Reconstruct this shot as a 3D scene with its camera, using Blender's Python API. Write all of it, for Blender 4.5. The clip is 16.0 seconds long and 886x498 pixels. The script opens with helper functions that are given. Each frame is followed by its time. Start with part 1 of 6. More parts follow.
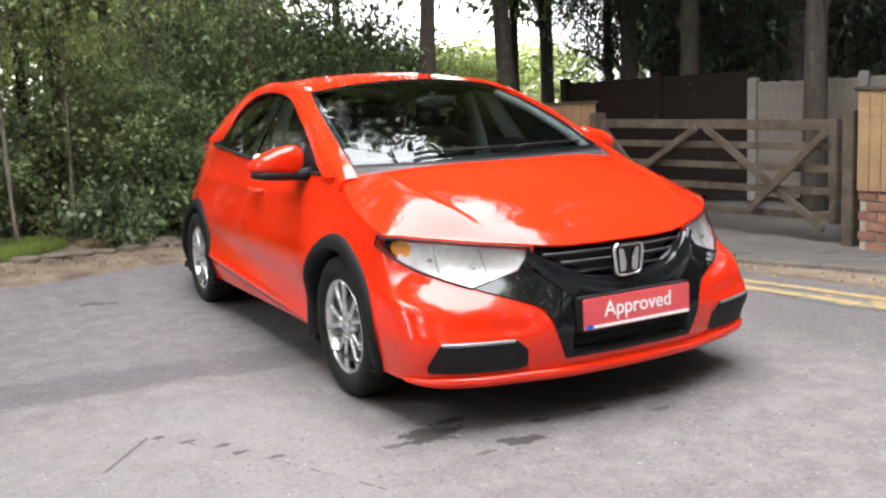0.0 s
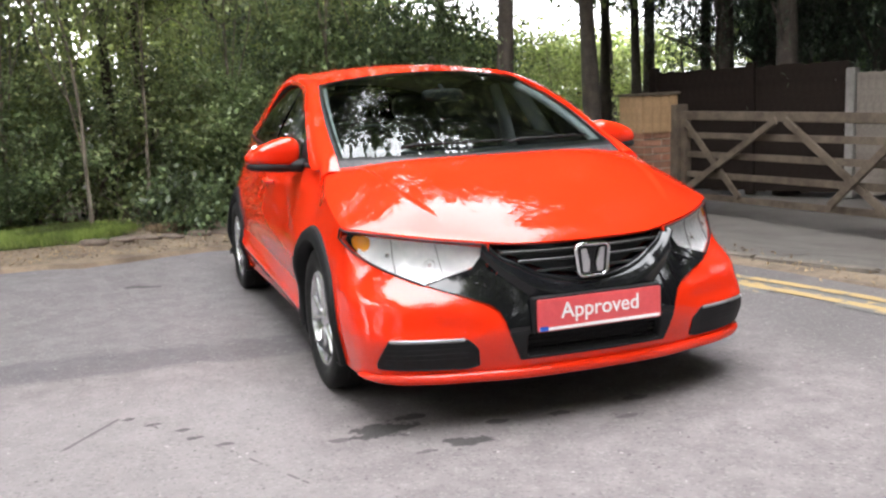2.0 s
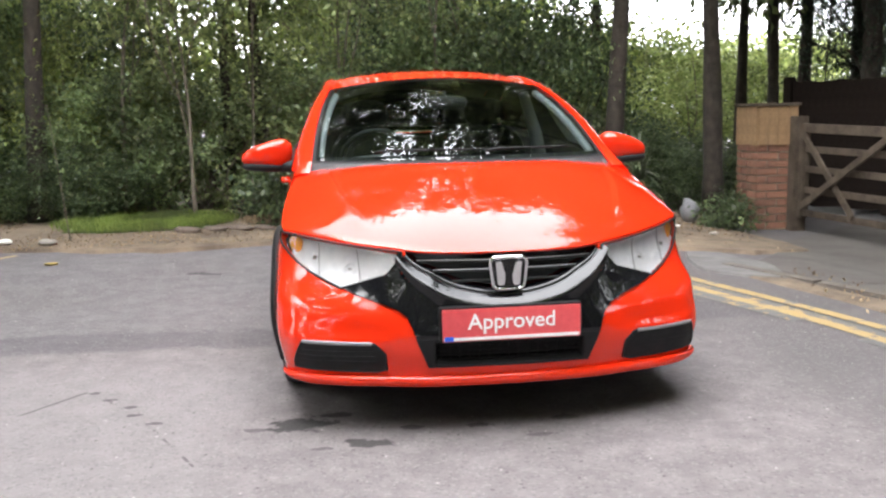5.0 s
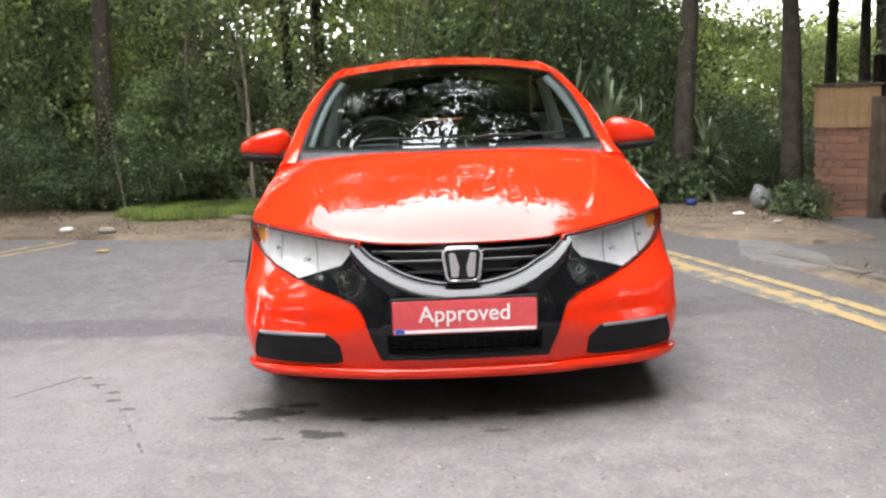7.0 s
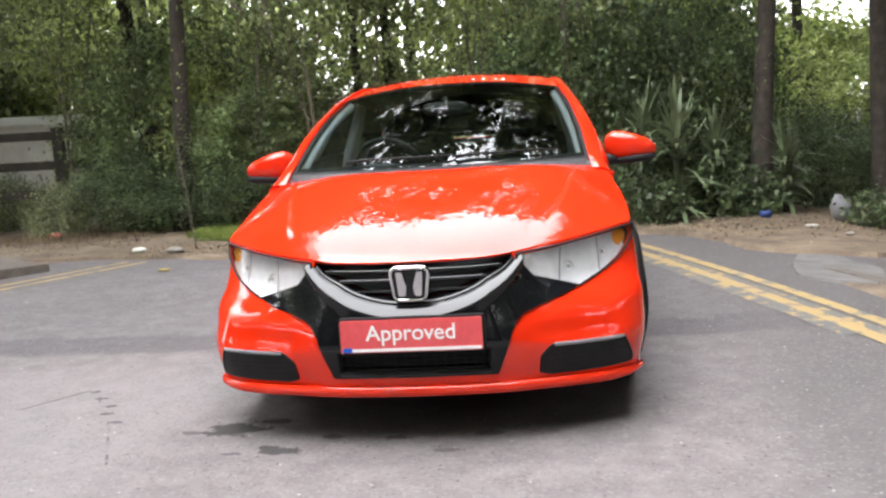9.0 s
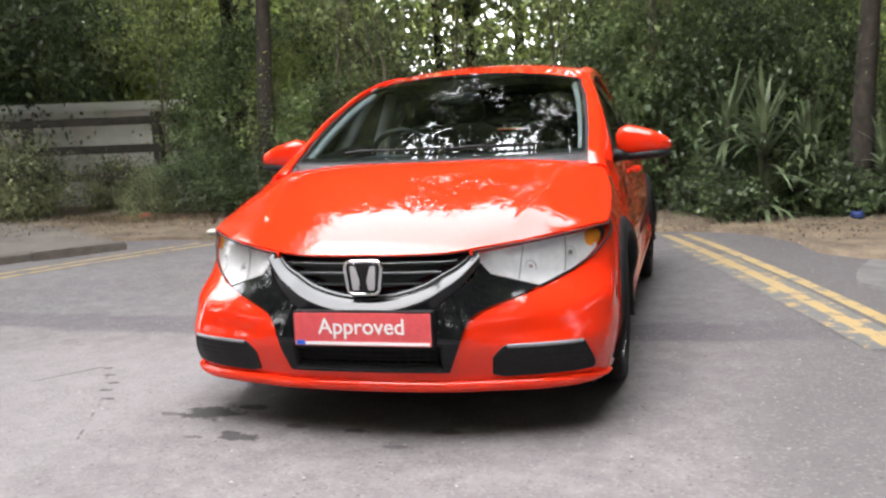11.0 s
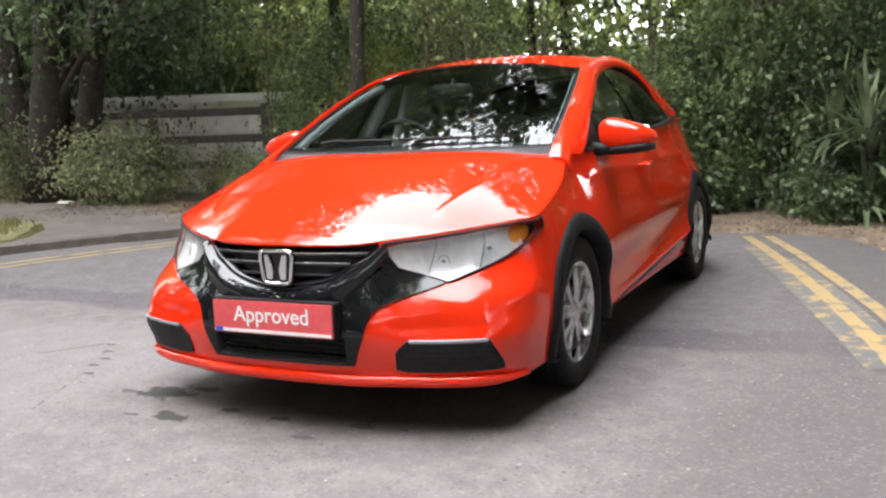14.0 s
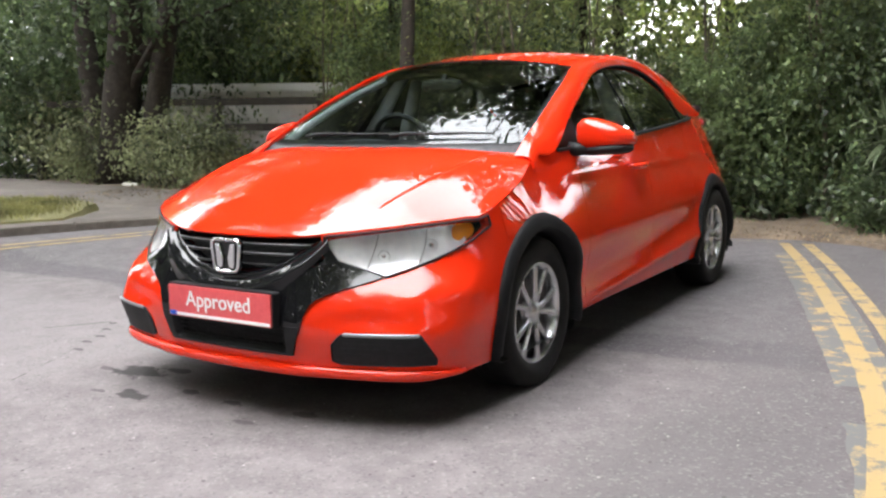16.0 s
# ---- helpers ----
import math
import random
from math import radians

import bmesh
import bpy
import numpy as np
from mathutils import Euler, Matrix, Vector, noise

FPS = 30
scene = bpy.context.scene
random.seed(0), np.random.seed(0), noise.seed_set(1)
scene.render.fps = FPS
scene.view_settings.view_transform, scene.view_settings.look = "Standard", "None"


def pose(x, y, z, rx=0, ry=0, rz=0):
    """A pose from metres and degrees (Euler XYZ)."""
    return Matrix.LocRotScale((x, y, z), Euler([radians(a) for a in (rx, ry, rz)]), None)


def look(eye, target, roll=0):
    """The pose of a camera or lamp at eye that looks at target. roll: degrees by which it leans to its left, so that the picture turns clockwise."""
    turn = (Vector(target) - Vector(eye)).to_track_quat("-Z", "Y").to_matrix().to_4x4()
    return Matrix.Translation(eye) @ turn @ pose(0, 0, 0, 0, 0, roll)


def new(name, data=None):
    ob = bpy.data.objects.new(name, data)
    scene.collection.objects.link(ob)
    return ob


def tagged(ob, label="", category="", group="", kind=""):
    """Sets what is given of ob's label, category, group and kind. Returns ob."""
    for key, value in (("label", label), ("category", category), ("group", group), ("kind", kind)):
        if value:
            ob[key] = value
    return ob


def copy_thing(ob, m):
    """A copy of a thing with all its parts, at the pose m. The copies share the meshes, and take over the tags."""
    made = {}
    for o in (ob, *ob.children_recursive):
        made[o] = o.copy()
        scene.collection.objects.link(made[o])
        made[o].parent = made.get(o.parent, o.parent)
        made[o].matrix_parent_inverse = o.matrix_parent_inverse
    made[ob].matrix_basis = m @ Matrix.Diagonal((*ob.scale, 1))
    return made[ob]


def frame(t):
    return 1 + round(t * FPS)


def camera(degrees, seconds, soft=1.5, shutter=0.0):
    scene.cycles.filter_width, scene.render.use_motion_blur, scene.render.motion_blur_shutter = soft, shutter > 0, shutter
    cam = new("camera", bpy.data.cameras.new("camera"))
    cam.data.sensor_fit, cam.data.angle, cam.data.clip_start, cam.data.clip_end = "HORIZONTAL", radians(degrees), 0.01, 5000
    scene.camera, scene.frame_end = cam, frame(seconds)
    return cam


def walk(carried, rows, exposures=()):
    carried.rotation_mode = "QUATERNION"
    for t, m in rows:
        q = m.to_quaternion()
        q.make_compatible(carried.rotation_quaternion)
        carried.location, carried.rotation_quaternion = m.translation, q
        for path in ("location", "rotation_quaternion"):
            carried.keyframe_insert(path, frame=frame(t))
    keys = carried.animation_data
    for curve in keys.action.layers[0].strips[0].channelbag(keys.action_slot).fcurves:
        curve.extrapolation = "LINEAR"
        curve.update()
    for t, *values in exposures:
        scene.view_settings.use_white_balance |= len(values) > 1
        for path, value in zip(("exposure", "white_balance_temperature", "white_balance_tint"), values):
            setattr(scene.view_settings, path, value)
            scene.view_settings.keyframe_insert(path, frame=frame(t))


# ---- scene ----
cam = camera(51.6, 16.0, soft=2.4)
PATH = [
    (0, (-2.286, -3.693, 1.202), (-1.359, -1.946, 0.904), -2.8),
    (0.5, (-2.141, -3.789, 1.213), (-1.269, -2.014, 0.912), -3.2),
    (1, (-1.996, -3.899, 1.206), (-1.206, -2.085, 0.914), -3.0),
    (1.5, (-1.841, -3.907, 1.176), (-1.072, -2.085, 0.877), -3.8),
    (2, (-1.678, -3.917, 1.19), (-1.006, -2.059, 0.882), -2.6),
    (2.5, (-1.523, -3.916, 1.194), (-0.872, -2.049, 0.888), -2.0),
    (3, (-1.341, -3.999, 1.198), (-0.767, -2.105, 0.912), -2.0),
    (3.5, (-1.174, -4.062, 1.19), (-0.672, -2.149, 0.899), -1.9),
    (6, (-0.453, -4.254, 1.187), (-0.288, -2.281, 0.903), -1.7),
    (6.5, (-0.317, -4.248, 1.171), (-0.196, -2.271, 0.893), -2.4),
    (7, (-0.124, -4.188, 1.18), (-0.091, -2.213, 0.864), -2.0),
    (7.5, (0.016, -4.176, 1.18), (-0.019, -2.201, 0.864), -2.2),
    (8, (0.227, -4.184, 1.185), (0.114, -2.209, 0.89), -3.1),
    (8.5, (0.401, -4.207, 1.178), (0.213, -2.234, 0.908), -3.5),
    (9, (0.536, -4.172, 1.168), (0.291, -2.206, 0.897), -3.7),
    (9.5, (0.699, -4.116, 1.177), (0.384, -2.161, 0.894), -3.9),
    (12, (1.465, -3.898, 1.137), (0.827, -2.021, 0.871), -2.9),
    (12.5, (1.637, -3.829, 1.132), (0.95, -1.968, 0.88), -3.3),
    (13, (1.813, -3.758, 1.119), (1.041, -1.93, 0.865), -2.7),
    (13.5, (1.907, -3.726, 1.107), (1.091, -1.92, 0.843), -2.6),
    (14, (2.0, -3.603, 1.101), (1.124, -1.827, 0.822), -2.5),
    (14.5, (2.106, -3.499, 1.109), (1.209, -1.733, 0.834), -1.6),
    (15, (2.209, -3.429, 1.1), (1.253, -1.695, 0.818), -2.1),
    (15.5, (2.369, -3.377, 1.092), (1.327, -1.694, 0.803), -1.3),
    (16, (2.474, -3.358, 1.1), (1.426, -1.678, 0.811), -1.0),
]
walk(cam, [(t, look(eye, target, roll)) for t, eye, target, roll in PATH])

# ---- sky and sun: bright overcast day ----
world = bpy.data.worlds.new("overcast_sky")
scene.world = world
world.use_nodes = True
wn, wl = world.node_tree.nodes, world.node_tree.links
sky = wn.new("ShaderNodeTexSky")
sky.sky_type, sky.sun_disc = "NISHITA", False
SUN_HIGH, SUN_TURN = radians(44), radians(-135)
scene.view_settings.exposure = 2.08
sky.sun_elevation, sky.sun_rotation = SUN_HIGH, SUN_TURN
sky.dust_density, sky.air_density = 3.0, 1.0
cloud = wn.new("ShaderNodeTexNoise")
cloud.inputs["Scale"].default_value, cloud.inputs["Detail"].default_value = 1.6, 5
ramp = wn.new("ShaderNodeValToRGB")
ramp.color_ramp.elements[0].position, ramp.color_ramp.elements[0].color = 0.32, (16, 16.4, 17.2, 1)
ramp.color_ramp.elements[1].position, ramp.color_ramp.elements[1].color = 0.66, (23, 23.3, 24.2, 1)
veil = wn.new("ShaderNodeMix")
veil.data_type = "RGBA"
veil.inputs[0].default_value = 0.85
wl.new(cloud.outputs[0], ramp.inputs[0])
wl.new(sky.outputs[0], veil.inputs[6])
wl.new(ramp.outputs[0], veil.inputs[7])
wl.new(veil.outputs[2], wn["Background"].inputs[0])
# an overcast sky is brighter overhead than at the horizon
where_up, split, lift = wn.new("ShaderNodeTexCoord"), wn.new("ShaderNodeSeparateXYZ"), wn.new("ShaderNodeMapRange")
lift.inputs[1].default_value, lift.inputs[2].default_value, lift.inputs[3].default_value, lift.inputs[4].default_value = 0.0, 1.0, 0.082, 0.165
wl.new(where_up.outputs["Generated"], split.inputs[0]), wl.new(split.outputs[2], lift.inputs[0])
wl.new(lift.outputs[0], wn["Background"].inputs[1])
sun = new("sun", bpy.data.lights.new("sun", "SUN"))
sun.data.energy, sun.data.angle, sun.data.color = 1.7, radians(100), (1.0, 0.97, 0.96)
sun_way = Vector((math.cos(SUN_HIGH) * math.sin(SUN_TURN), math.cos(SUN_HIGH) * math.cos(SUN_TURN), math.sin(SUN_HIGH)))
sun.matrix_world = look(sun_way * 40, (0, 0, 0))


# ---- materials ----
def nodes_of(name):
    m = bpy.data.materials.new(name)
    m.use_nodes = True
    nt = m.node_tree
    return m, nt, nt.nodes["Principled BSDF"]


def rough_of(name, a, b, scale=8.0, rough=0.5, metal=0.0, bump=0.0, fine=60.0, island=0.0, coat=0.0, spec=0.5, c=None, detail=6.0):
    """A surface between two colours, mottled at one scale and grained at a finer one; island: how far pieces differ."""
    m, nt, p = nodes_of(name)
    N, L = nt.nodes.new, nt.links.new
    at = N("ShaderNodeTexCoord")
    big, small = N("ShaderNodeTexNoise"), N("ShaderNodeTexNoise")
    for n, s in ((big, scale), (small, fine)):
        n.inputs["Scale"].default_value, n.inputs["Detail"].default_value, n.inputs["Roughness"].default_value = s, detail, 0.6
        L(at.outputs["Object"], n.inputs["Vector"])
    sharp = N("ShaderNodeMapRange")
    sharp.inputs[1].default_value, sharp.inputs[2].default_value = 0.32, 0.68
    L(big.outputs[0], sharp.inputs[0])
    mix = N("ShaderNodeMix")
    mix.data_type = "RGBA"
    mix.inputs[6].default_value, mix.inputs[7].default_value = (*a, 1), (*b, 1)
    L(sharp.outputs[0], mix.inputs[0])
    out = mix.outputs[2]
    grain = N("ShaderNodeMix")
    grain.data_type, grain.blend_type = "RGBA", "OVERLAY"
    grain.inputs[0].default_value = 0.35
    L(out, grain.inputs[6]), L(small.outputs[0], grain.inputs[7])
    out = grain.outputs[2]
    if island:
        geo, hsv, val = N("ShaderNodeNewGeometry"), N("ShaderNodeHueSaturation"), N("ShaderNodeMapRange")
        val.inputs[3].default_value, val.inputs[4].default_value = 1 - island, 1 + island
        L(geo.outputs["Random Per Island"], val.inputs[0]), L(val.outputs[0], hsv.inputs["Value"]), L(out, hsv.inputs["Color"])
        out = hsv.outputs[0]
    L(out, p.inputs["Base Color"])
    p.inputs["Roughness"].default_value, p.inputs["Metallic"].default_value = rough, metal
    p.inputs["Coat Weight"].default_value, p.inputs["Coat Roughness"].default_value = coat, 0.02
    p.inputs["Specular IOR Level"].default_value = spec
    if bump:
        b2 = N("ShaderNodeBump")
        b2.inputs["Strength"].default_value, b2.inputs["Distance"].default_value = bump, 0.01
        L(small.outputs[0], b2.inputs["Height"]), L(b2.outputs[0], p.inputs["Normal"])
    return m


def leaf_of(name, a, b, rough=0.45, lit=0.38):
    """Leaves: each one its own green, some light let through."""
    m, nt, p = nodes_of(name)
    N, L = nt.nodes.new, nt.links.new
    geo, ramp = N("ShaderNodeNewGeometry"), N("ShaderNodeValToRGB")
    ramp.color_ramp.elements[0].color, ramp.color_ramp.elements[1].color = (*a, 1), (*b, 1)
    mid = ramp.color_ramp.elements.new(0.6)
    mid.color = (*[(u * 0.6 + v * 0.4) for u, v in zip(a, b)], 1)
    L(geo.outputs["Random Per Island"], ramp.inputs[0])
    # leaf clumps lightened and darkened: lit masses and deep shade put into the colour
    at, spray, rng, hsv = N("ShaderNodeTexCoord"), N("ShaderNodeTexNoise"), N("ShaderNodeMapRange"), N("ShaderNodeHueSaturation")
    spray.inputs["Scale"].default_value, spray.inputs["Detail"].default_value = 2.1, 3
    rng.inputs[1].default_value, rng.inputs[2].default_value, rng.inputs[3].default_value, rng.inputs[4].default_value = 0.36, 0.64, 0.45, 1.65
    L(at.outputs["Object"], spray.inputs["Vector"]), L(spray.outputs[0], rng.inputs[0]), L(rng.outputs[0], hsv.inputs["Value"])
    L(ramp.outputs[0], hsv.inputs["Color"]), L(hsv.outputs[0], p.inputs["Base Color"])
    p.inputs["Roughness"].default_value = rough
    tr, mix, out = N("ShaderNodeBsdfTranslucent"), N("ShaderNodeMixShader"), nt.nodes["Material Output"]
    mix.inputs[0].default_value = lit
    L(hsv.outputs[0], tr.inputs[0]), L(p.outputs[0], mix.inputs[1]), L(tr.outputs[0], mix.inputs[2]), L(mix.outputs[0], out.inputs[0])
    return m


def glass_of(name, tint, gloss=1.5):
    m, nt, p = nodes_of(name)
    N, L = nt.nodes.new, nt.links.new
    clear, shine, mix, fres = N("ShaderNodeBsdfTransparent"), N("ShaderNodeBsdfGlossy"), N("ShaderNodeMixShader"), N("ShaderNodeFresnel")
    clear.inputs[0].default_value, shine.inputs["Roughness"].default_value, fres.inputs[0].default_value = (*tint, 1), 0.0, gloss
    L(fres.outputs[0], mix.inputs[0]), L(clear.outputs[0], mix.inputs[1]), L(shine.outputs[0], mix.inputs[2])
    L(mix.outputs[0], nt.nodes["Material Output"].inputs[0])
    return m


def paint_of(name, colour, rough=0.28, flake=0.0, gloss=1.56):
    m, nt, p = nodes_of(name)
    N, L = nt.nodes.new, nt.links.new
    at, dust, rng = N("ShaderNodeTexCoord"), N("ShaderNodeTexNoise"), N("ShaderNodeMapRange")
    dust.inputs["Scale"].default_value, dust.inputs["Detail"].default_value = 3.0, 8
    rng.inputs[3].default_value, rng.inputs[4].default_value = rough - 0.05, rough + 0.08
    L(at.outputs["Object"], dust.inputs["Vector"]), L(dust.outputs[0], rng.inputs[0]), L(rng.outputs[0], p.inputs["Roughness"])
    p.inputs["Base Color"].default_value = (*colour, 1)
    p.inputs["Coat Weight"].default_value, p.inputs["Coat Roughness"].default_value = 1.0, 0.015
    p.inputs["Coat IOR"].default_value = gloss
    p.inputs["Metallic"].default_value, p.inputs["Specular IOR Level"].default_value = flake, 0.0
    return m


def plain_of(name, colour, rough=0.5, metal=0.0, glow=0.0, coat=0.0):
    m, nt, p = nodes_of(name)
    p.inputs["Base Color"].default_value = (*colour, 1)
    p.inputs["Roughness"].default_value, p.inputs["Metallic"].default_value = rough, metal
    p.inputs["Coat Weight"].default_value = coat
    return m


RED = paint_of("red_car_paint", (0.72, 0.026, 0.006))
GLOSS_BLACK = paint_of("gloss_black_plastic", (0.006, 0.006, 0.007), 0.2, gloss=1.5)
MATT_BLACK = rough_of("matt_black_plastic", (0.006, 0.006, 0.007), (0.010, 0.010, 0.011), 30, 0.6, spec=0.3)
TRIM = rough_of("grey_black_trim", (0.004, 0.0042, 0.005), (0.008, 0.0082, 0.009), 20, 0.65, spec=0.2)
DARK = plain_of("dark_cavity", (0.006, 0.006, 0.006), 0.9)
TYRE = rough_of("tyre_rubber", (0.005, 0.005, 0.005), (0.010, 0.0098, 0.0095), 12, 0.8, bump=0.2, spec=0.3)
ALLOY = rough_of("silver_alloy", (0.56, 0.56, 0.575), (0.66, 0.66, 0.675), 20, 0.24, 0.8)
CHROME = plain_of("chrome", (0.85, 0.85, 0.87), 0.08, 1.0)
SATIN = plain_of("satin_silver_trim", (0.33, 0.33, 0.33), 0.35, 0.6)
# near-white and mottled: the sky's glint and sparkle are put into the colour
REFLECTOR = rough_of("lamp_reflector", (0.80, 0.81, 0.83), (0.99, 0.99, 0.99), 30, 0.22, 0.12)
AMBER = plain_of("amber_lamp", (0.95, 0.36, 0.03), 0.25, 0.0, coat=1.0)
LAMP_GLASS = glass_of("lamp_glass", (0.98, 0.98, 0.99), 1.6)
SCREEN_GLASS = glass_of("windscreen_glass", (0.60, 0.68, 0.66), 1.7)
SIDE_GLASS = glass_of("side_glass", (0.42, 0.48, 0.46), 1.7)
REAR_GLASS = glass_of("dark_rear_glass", (0.16, 0.18, 0.18), 1.7)
CABIN = rough_of("dark_cabin_fabric", (0.011, 0.011, 0.012), (0.02, 0.02, 0.022), 15, 0.85)
DASH = rough_of("dark_grey_dashboard", (0.06, 0.064, 0.07), (0.085, 0.09, 0.096), 30, 0.6)
RAIL_LINING = plain_of("grey_rail_lining", (0.05, 0.052, 0.055), 0.9)
PALE_TRIM = plain_of("pale_grey_cabin_trim", (0.38, 0.4, 0.41), 0.7)
PLATE_RED = rough_of("pink_red_plate", (0.68, 0.075, 0.085), (0.75, 0.10, 0.105), 6, 0.3, coat=0.5)
PLATE_WHITE = plain_of("white_print", (0.85, 0.85, 0.85), 0.4)
PLATE_BLUE = plain_of("blue_print", (0.02, 0.10, 0.55), 0.4)


# ---- mesh tools ----
def mesh_ob(name, verts, faces, material, parent=None, label="", smooth=True):
    me = bpy.data.meshes.new(name)
    me.from_pydata([tuple(v) for v in verts], [], [tuple(f) for f in faces])
    me.materials.append(material)
    if smooth:
        me.shade_smooth()
    me.update()
    ob = new(name, me)
    ob.parent = parent
    return tagged(ob, label) if label else ob


def part(name, bm, material, parent=None, label="", smooth=False):
    bmesh.ops.recalc_face_normals(bm, faces=bm.faces)
    me = bpy.data.meshes.new(name)
    bm.to_mesh(me)
    bm.free()
    me.materials.append(material)
    if smooth:
        me.shade_smooth()
    ob = new(name, me)
    ob.parent = parent
    return tagged(ob, label) if label else ob


def thing(name, label, category, place=(0, 0, 0), group="", kind=""):
    ob = new(name)
    ob.empty_display_size = 0.2
    ob.location = place
    return tagged(ob, label, category, group, kind)


def spline(points, t):
    """Points at whole-number steps, joined smoothly; t: an array of steps."""
    P = np.asarray(points, float)
    t = np.clip(np.asarray(t, float), 0, len(P) - 1)
    ext = np.vstack([2 * P[0] - P[1], P, 2 * P[-1] - P[-2]])
    i = np.minimum(t.astype(int), len(P) - 2)
    f = (t - i)[..., None]
    a, b, c, d = ext[i], ext[i + 1], ext[i + 2], ext[i + 3]
    return b + 0.5 * f * (c - a + f * (2 * a - 5 * b + 4 * c - d + f * (3 * (b - c) + d - a)))


def sheet(name, grid, material, parent=None, label="", thick=0.0, keep=None):
    """A smooth mesh over a grid of places (rows, columns, 3); thick: how deep a rim is turned in behind it."""
    grid = np.asarray(grid, float)
    r, c = grid.shape[:2]
    verts = grid.reshape(-1, 3)
    faces = []
    for i in range(r - 1):
        for j in range(c - 1):
            if keep is None or keep[i, j]:
                faces.append((i * c + j, i * c + j + 1, (i + 1) * c + j + 1, (i + 1) * c + j))
    me_ob = mesh_ob(name, verts, faces, material, parent, label)
    if thick:
        s = me_ob.modifiers.new("thickness", "SOLIDIFY")
        s.thickness, s.offset = thick, -1
        crisp = me_ob.modifiers.new("crisp_rim", "EDGE_SPLIT")
        crisp.split_angle = radians(42)
    return me_ob


def tube(bm, path, radii, sides=8, flat=1.0):
    """A round bar along a path into bm."""
    path = [Vector([float(c) for c in p]) for p in path]
    radii = radii if hasattr(radii, "__len__") else [radii] * len(path)
    rings = []
    side = Vector((0.31, 0.9, 0.2))
    for i, p in enumerate(path):
        way = (path[min(i + 1, len(path) - 1)] - path[max(i - 1, 0)]).normalized()
        u = way.cross(side)
        u = (u if u.length > 0.1 else way.cross(Vector((1, 0, 0)))).normalized()
        v = way.cross(u)
        rings.append([bm.verts.new(p + float(radii[i]) * (u * math.cos(2 * math.pi * k / sides) + v * flat * math.sin(2 * math.pi * k / sides))) for k in range(sides)])
    for a, b in zip(rings, rings[1:]):
        for k in range(sides):
            bm.faces.new((a[k], a[(k + 1) % sides], b[(k + 1) % sides], b[k]))
    bm.faces.new(rings[0][::-1]), bm.faces.new(rings[-1])


def block(bm, x0, y0, z0, x1, y1, z1, bevel=0.0, m=None):
    made = bmesh.ops.create_cube(bm, size=1)["verts"]
    for v in made:
        v.co = ((x0 + x1) / 2 + v.co.x * (x1 - x0), (y0 + y1) / 2 + v.co.y * (y1 - y0), (z0 + z1) / 2 + v.co.z * (z1 - z0))
    if bevel:
        edges = {e for v in made for e in v.link_edges}
        made = list({v for f in bmesh.ops.bevel(bm, geom=list(edges), offset=bevel, segments=2, affect="EDGES")["faces"] for v in f.verts} | {v for v in made if v.is_valid})
    if m is not None:
        for v in made:
            v.co = m @ v.co
    return made


def lathe(bm, profile, axis_x=1.0, steps=48):
    """Turns a profile of (x, r) round the x axis."""
    rings = []
    for k in range(steps):
        a = 2 * math.pi * k / steps
        rings.append([bm.verts.new((x * axis_x, r * math.cos(a), r * math.sin(a))) for x, r in profile])
    for k in range(steps):
        a, b = rings[k], rings[(k + 1) % steps]
        for i in range(len(profile) - 1):
            bm.faces.new((a[i], a[i + 1], b[i + 1], b[i]))


def ball(bm, c, r, power=2.0, steps=20, m=None):
    """A rounded box or egg: half sizes r, squarer with a higher power."""
    made = []
    def sp(v, e): return math.copysign(abs(v) ** e, v)
    e = 2.0 / power
    rows = []
    for i in range(steps // 2 + 1):
        a = -math.pi / 2 + math.pi * i / (steps // 2)
        row = []
        for k in range(steps):
            b = 2 * math.pi * k / steps
            p = Vector((r[0] * sp(math.cos(a), e) * sp(math.cos(b), e), r[1] * sp(math.cos(a), e) * sp(math.sin(b), e), r[2] * sp(math.sin(a), e)))
            p = (m @ p if m is not None else p) + Vector(c)
            row.append(bm.verts.new(p))
        rows.append(row)
    for a, b in zip(rows, rows[1:]):
        for k in range(steps):
            bm.faces.new((a[k], a[(k + 1) % steps], b[(k + 1) % steps], b[k]))
    bmesh.ops.remove_doubles(bm, verts=bm.verts, dist=0.0004)
    return made


# ---- the car ----
car = thing("car", "bright red five-door hatchback parked on grey asphalt", "car")

# Length-wise lines of the body, from the nose's middle round the corner to the tail's middle (x, y).
LOW = [(0, -0.945), (0.30, -0.93), (0.47, -0.892), (0.635, -0.848), (0.770, -0.782), (0.852, -0.658), (0.878, -0.47), (0.880, -0.15),
       (0.880, 0.12), (0.878, 0.45), (0.875, 1.25), (0.878, 2.1), (0.875, 2.65), (0.83, 3.08), (0.60, 3.29), (0, 3.36)]
HIGH = [(0, -0.895), (0.28, -0.872), (0.44, -0.812), (0.59, -0.722), (0.728, -0.626), (0.813, -0.527), (0.858, -0.405), (0.876, -0.13),
        (0.878, 0.12), (0.876, 0.45), (0.872, 1.25), (0.868, 2.1), (0.85, 2.65), (0.77, 3.04), (0.55, 3.22), (0, 3.30)]
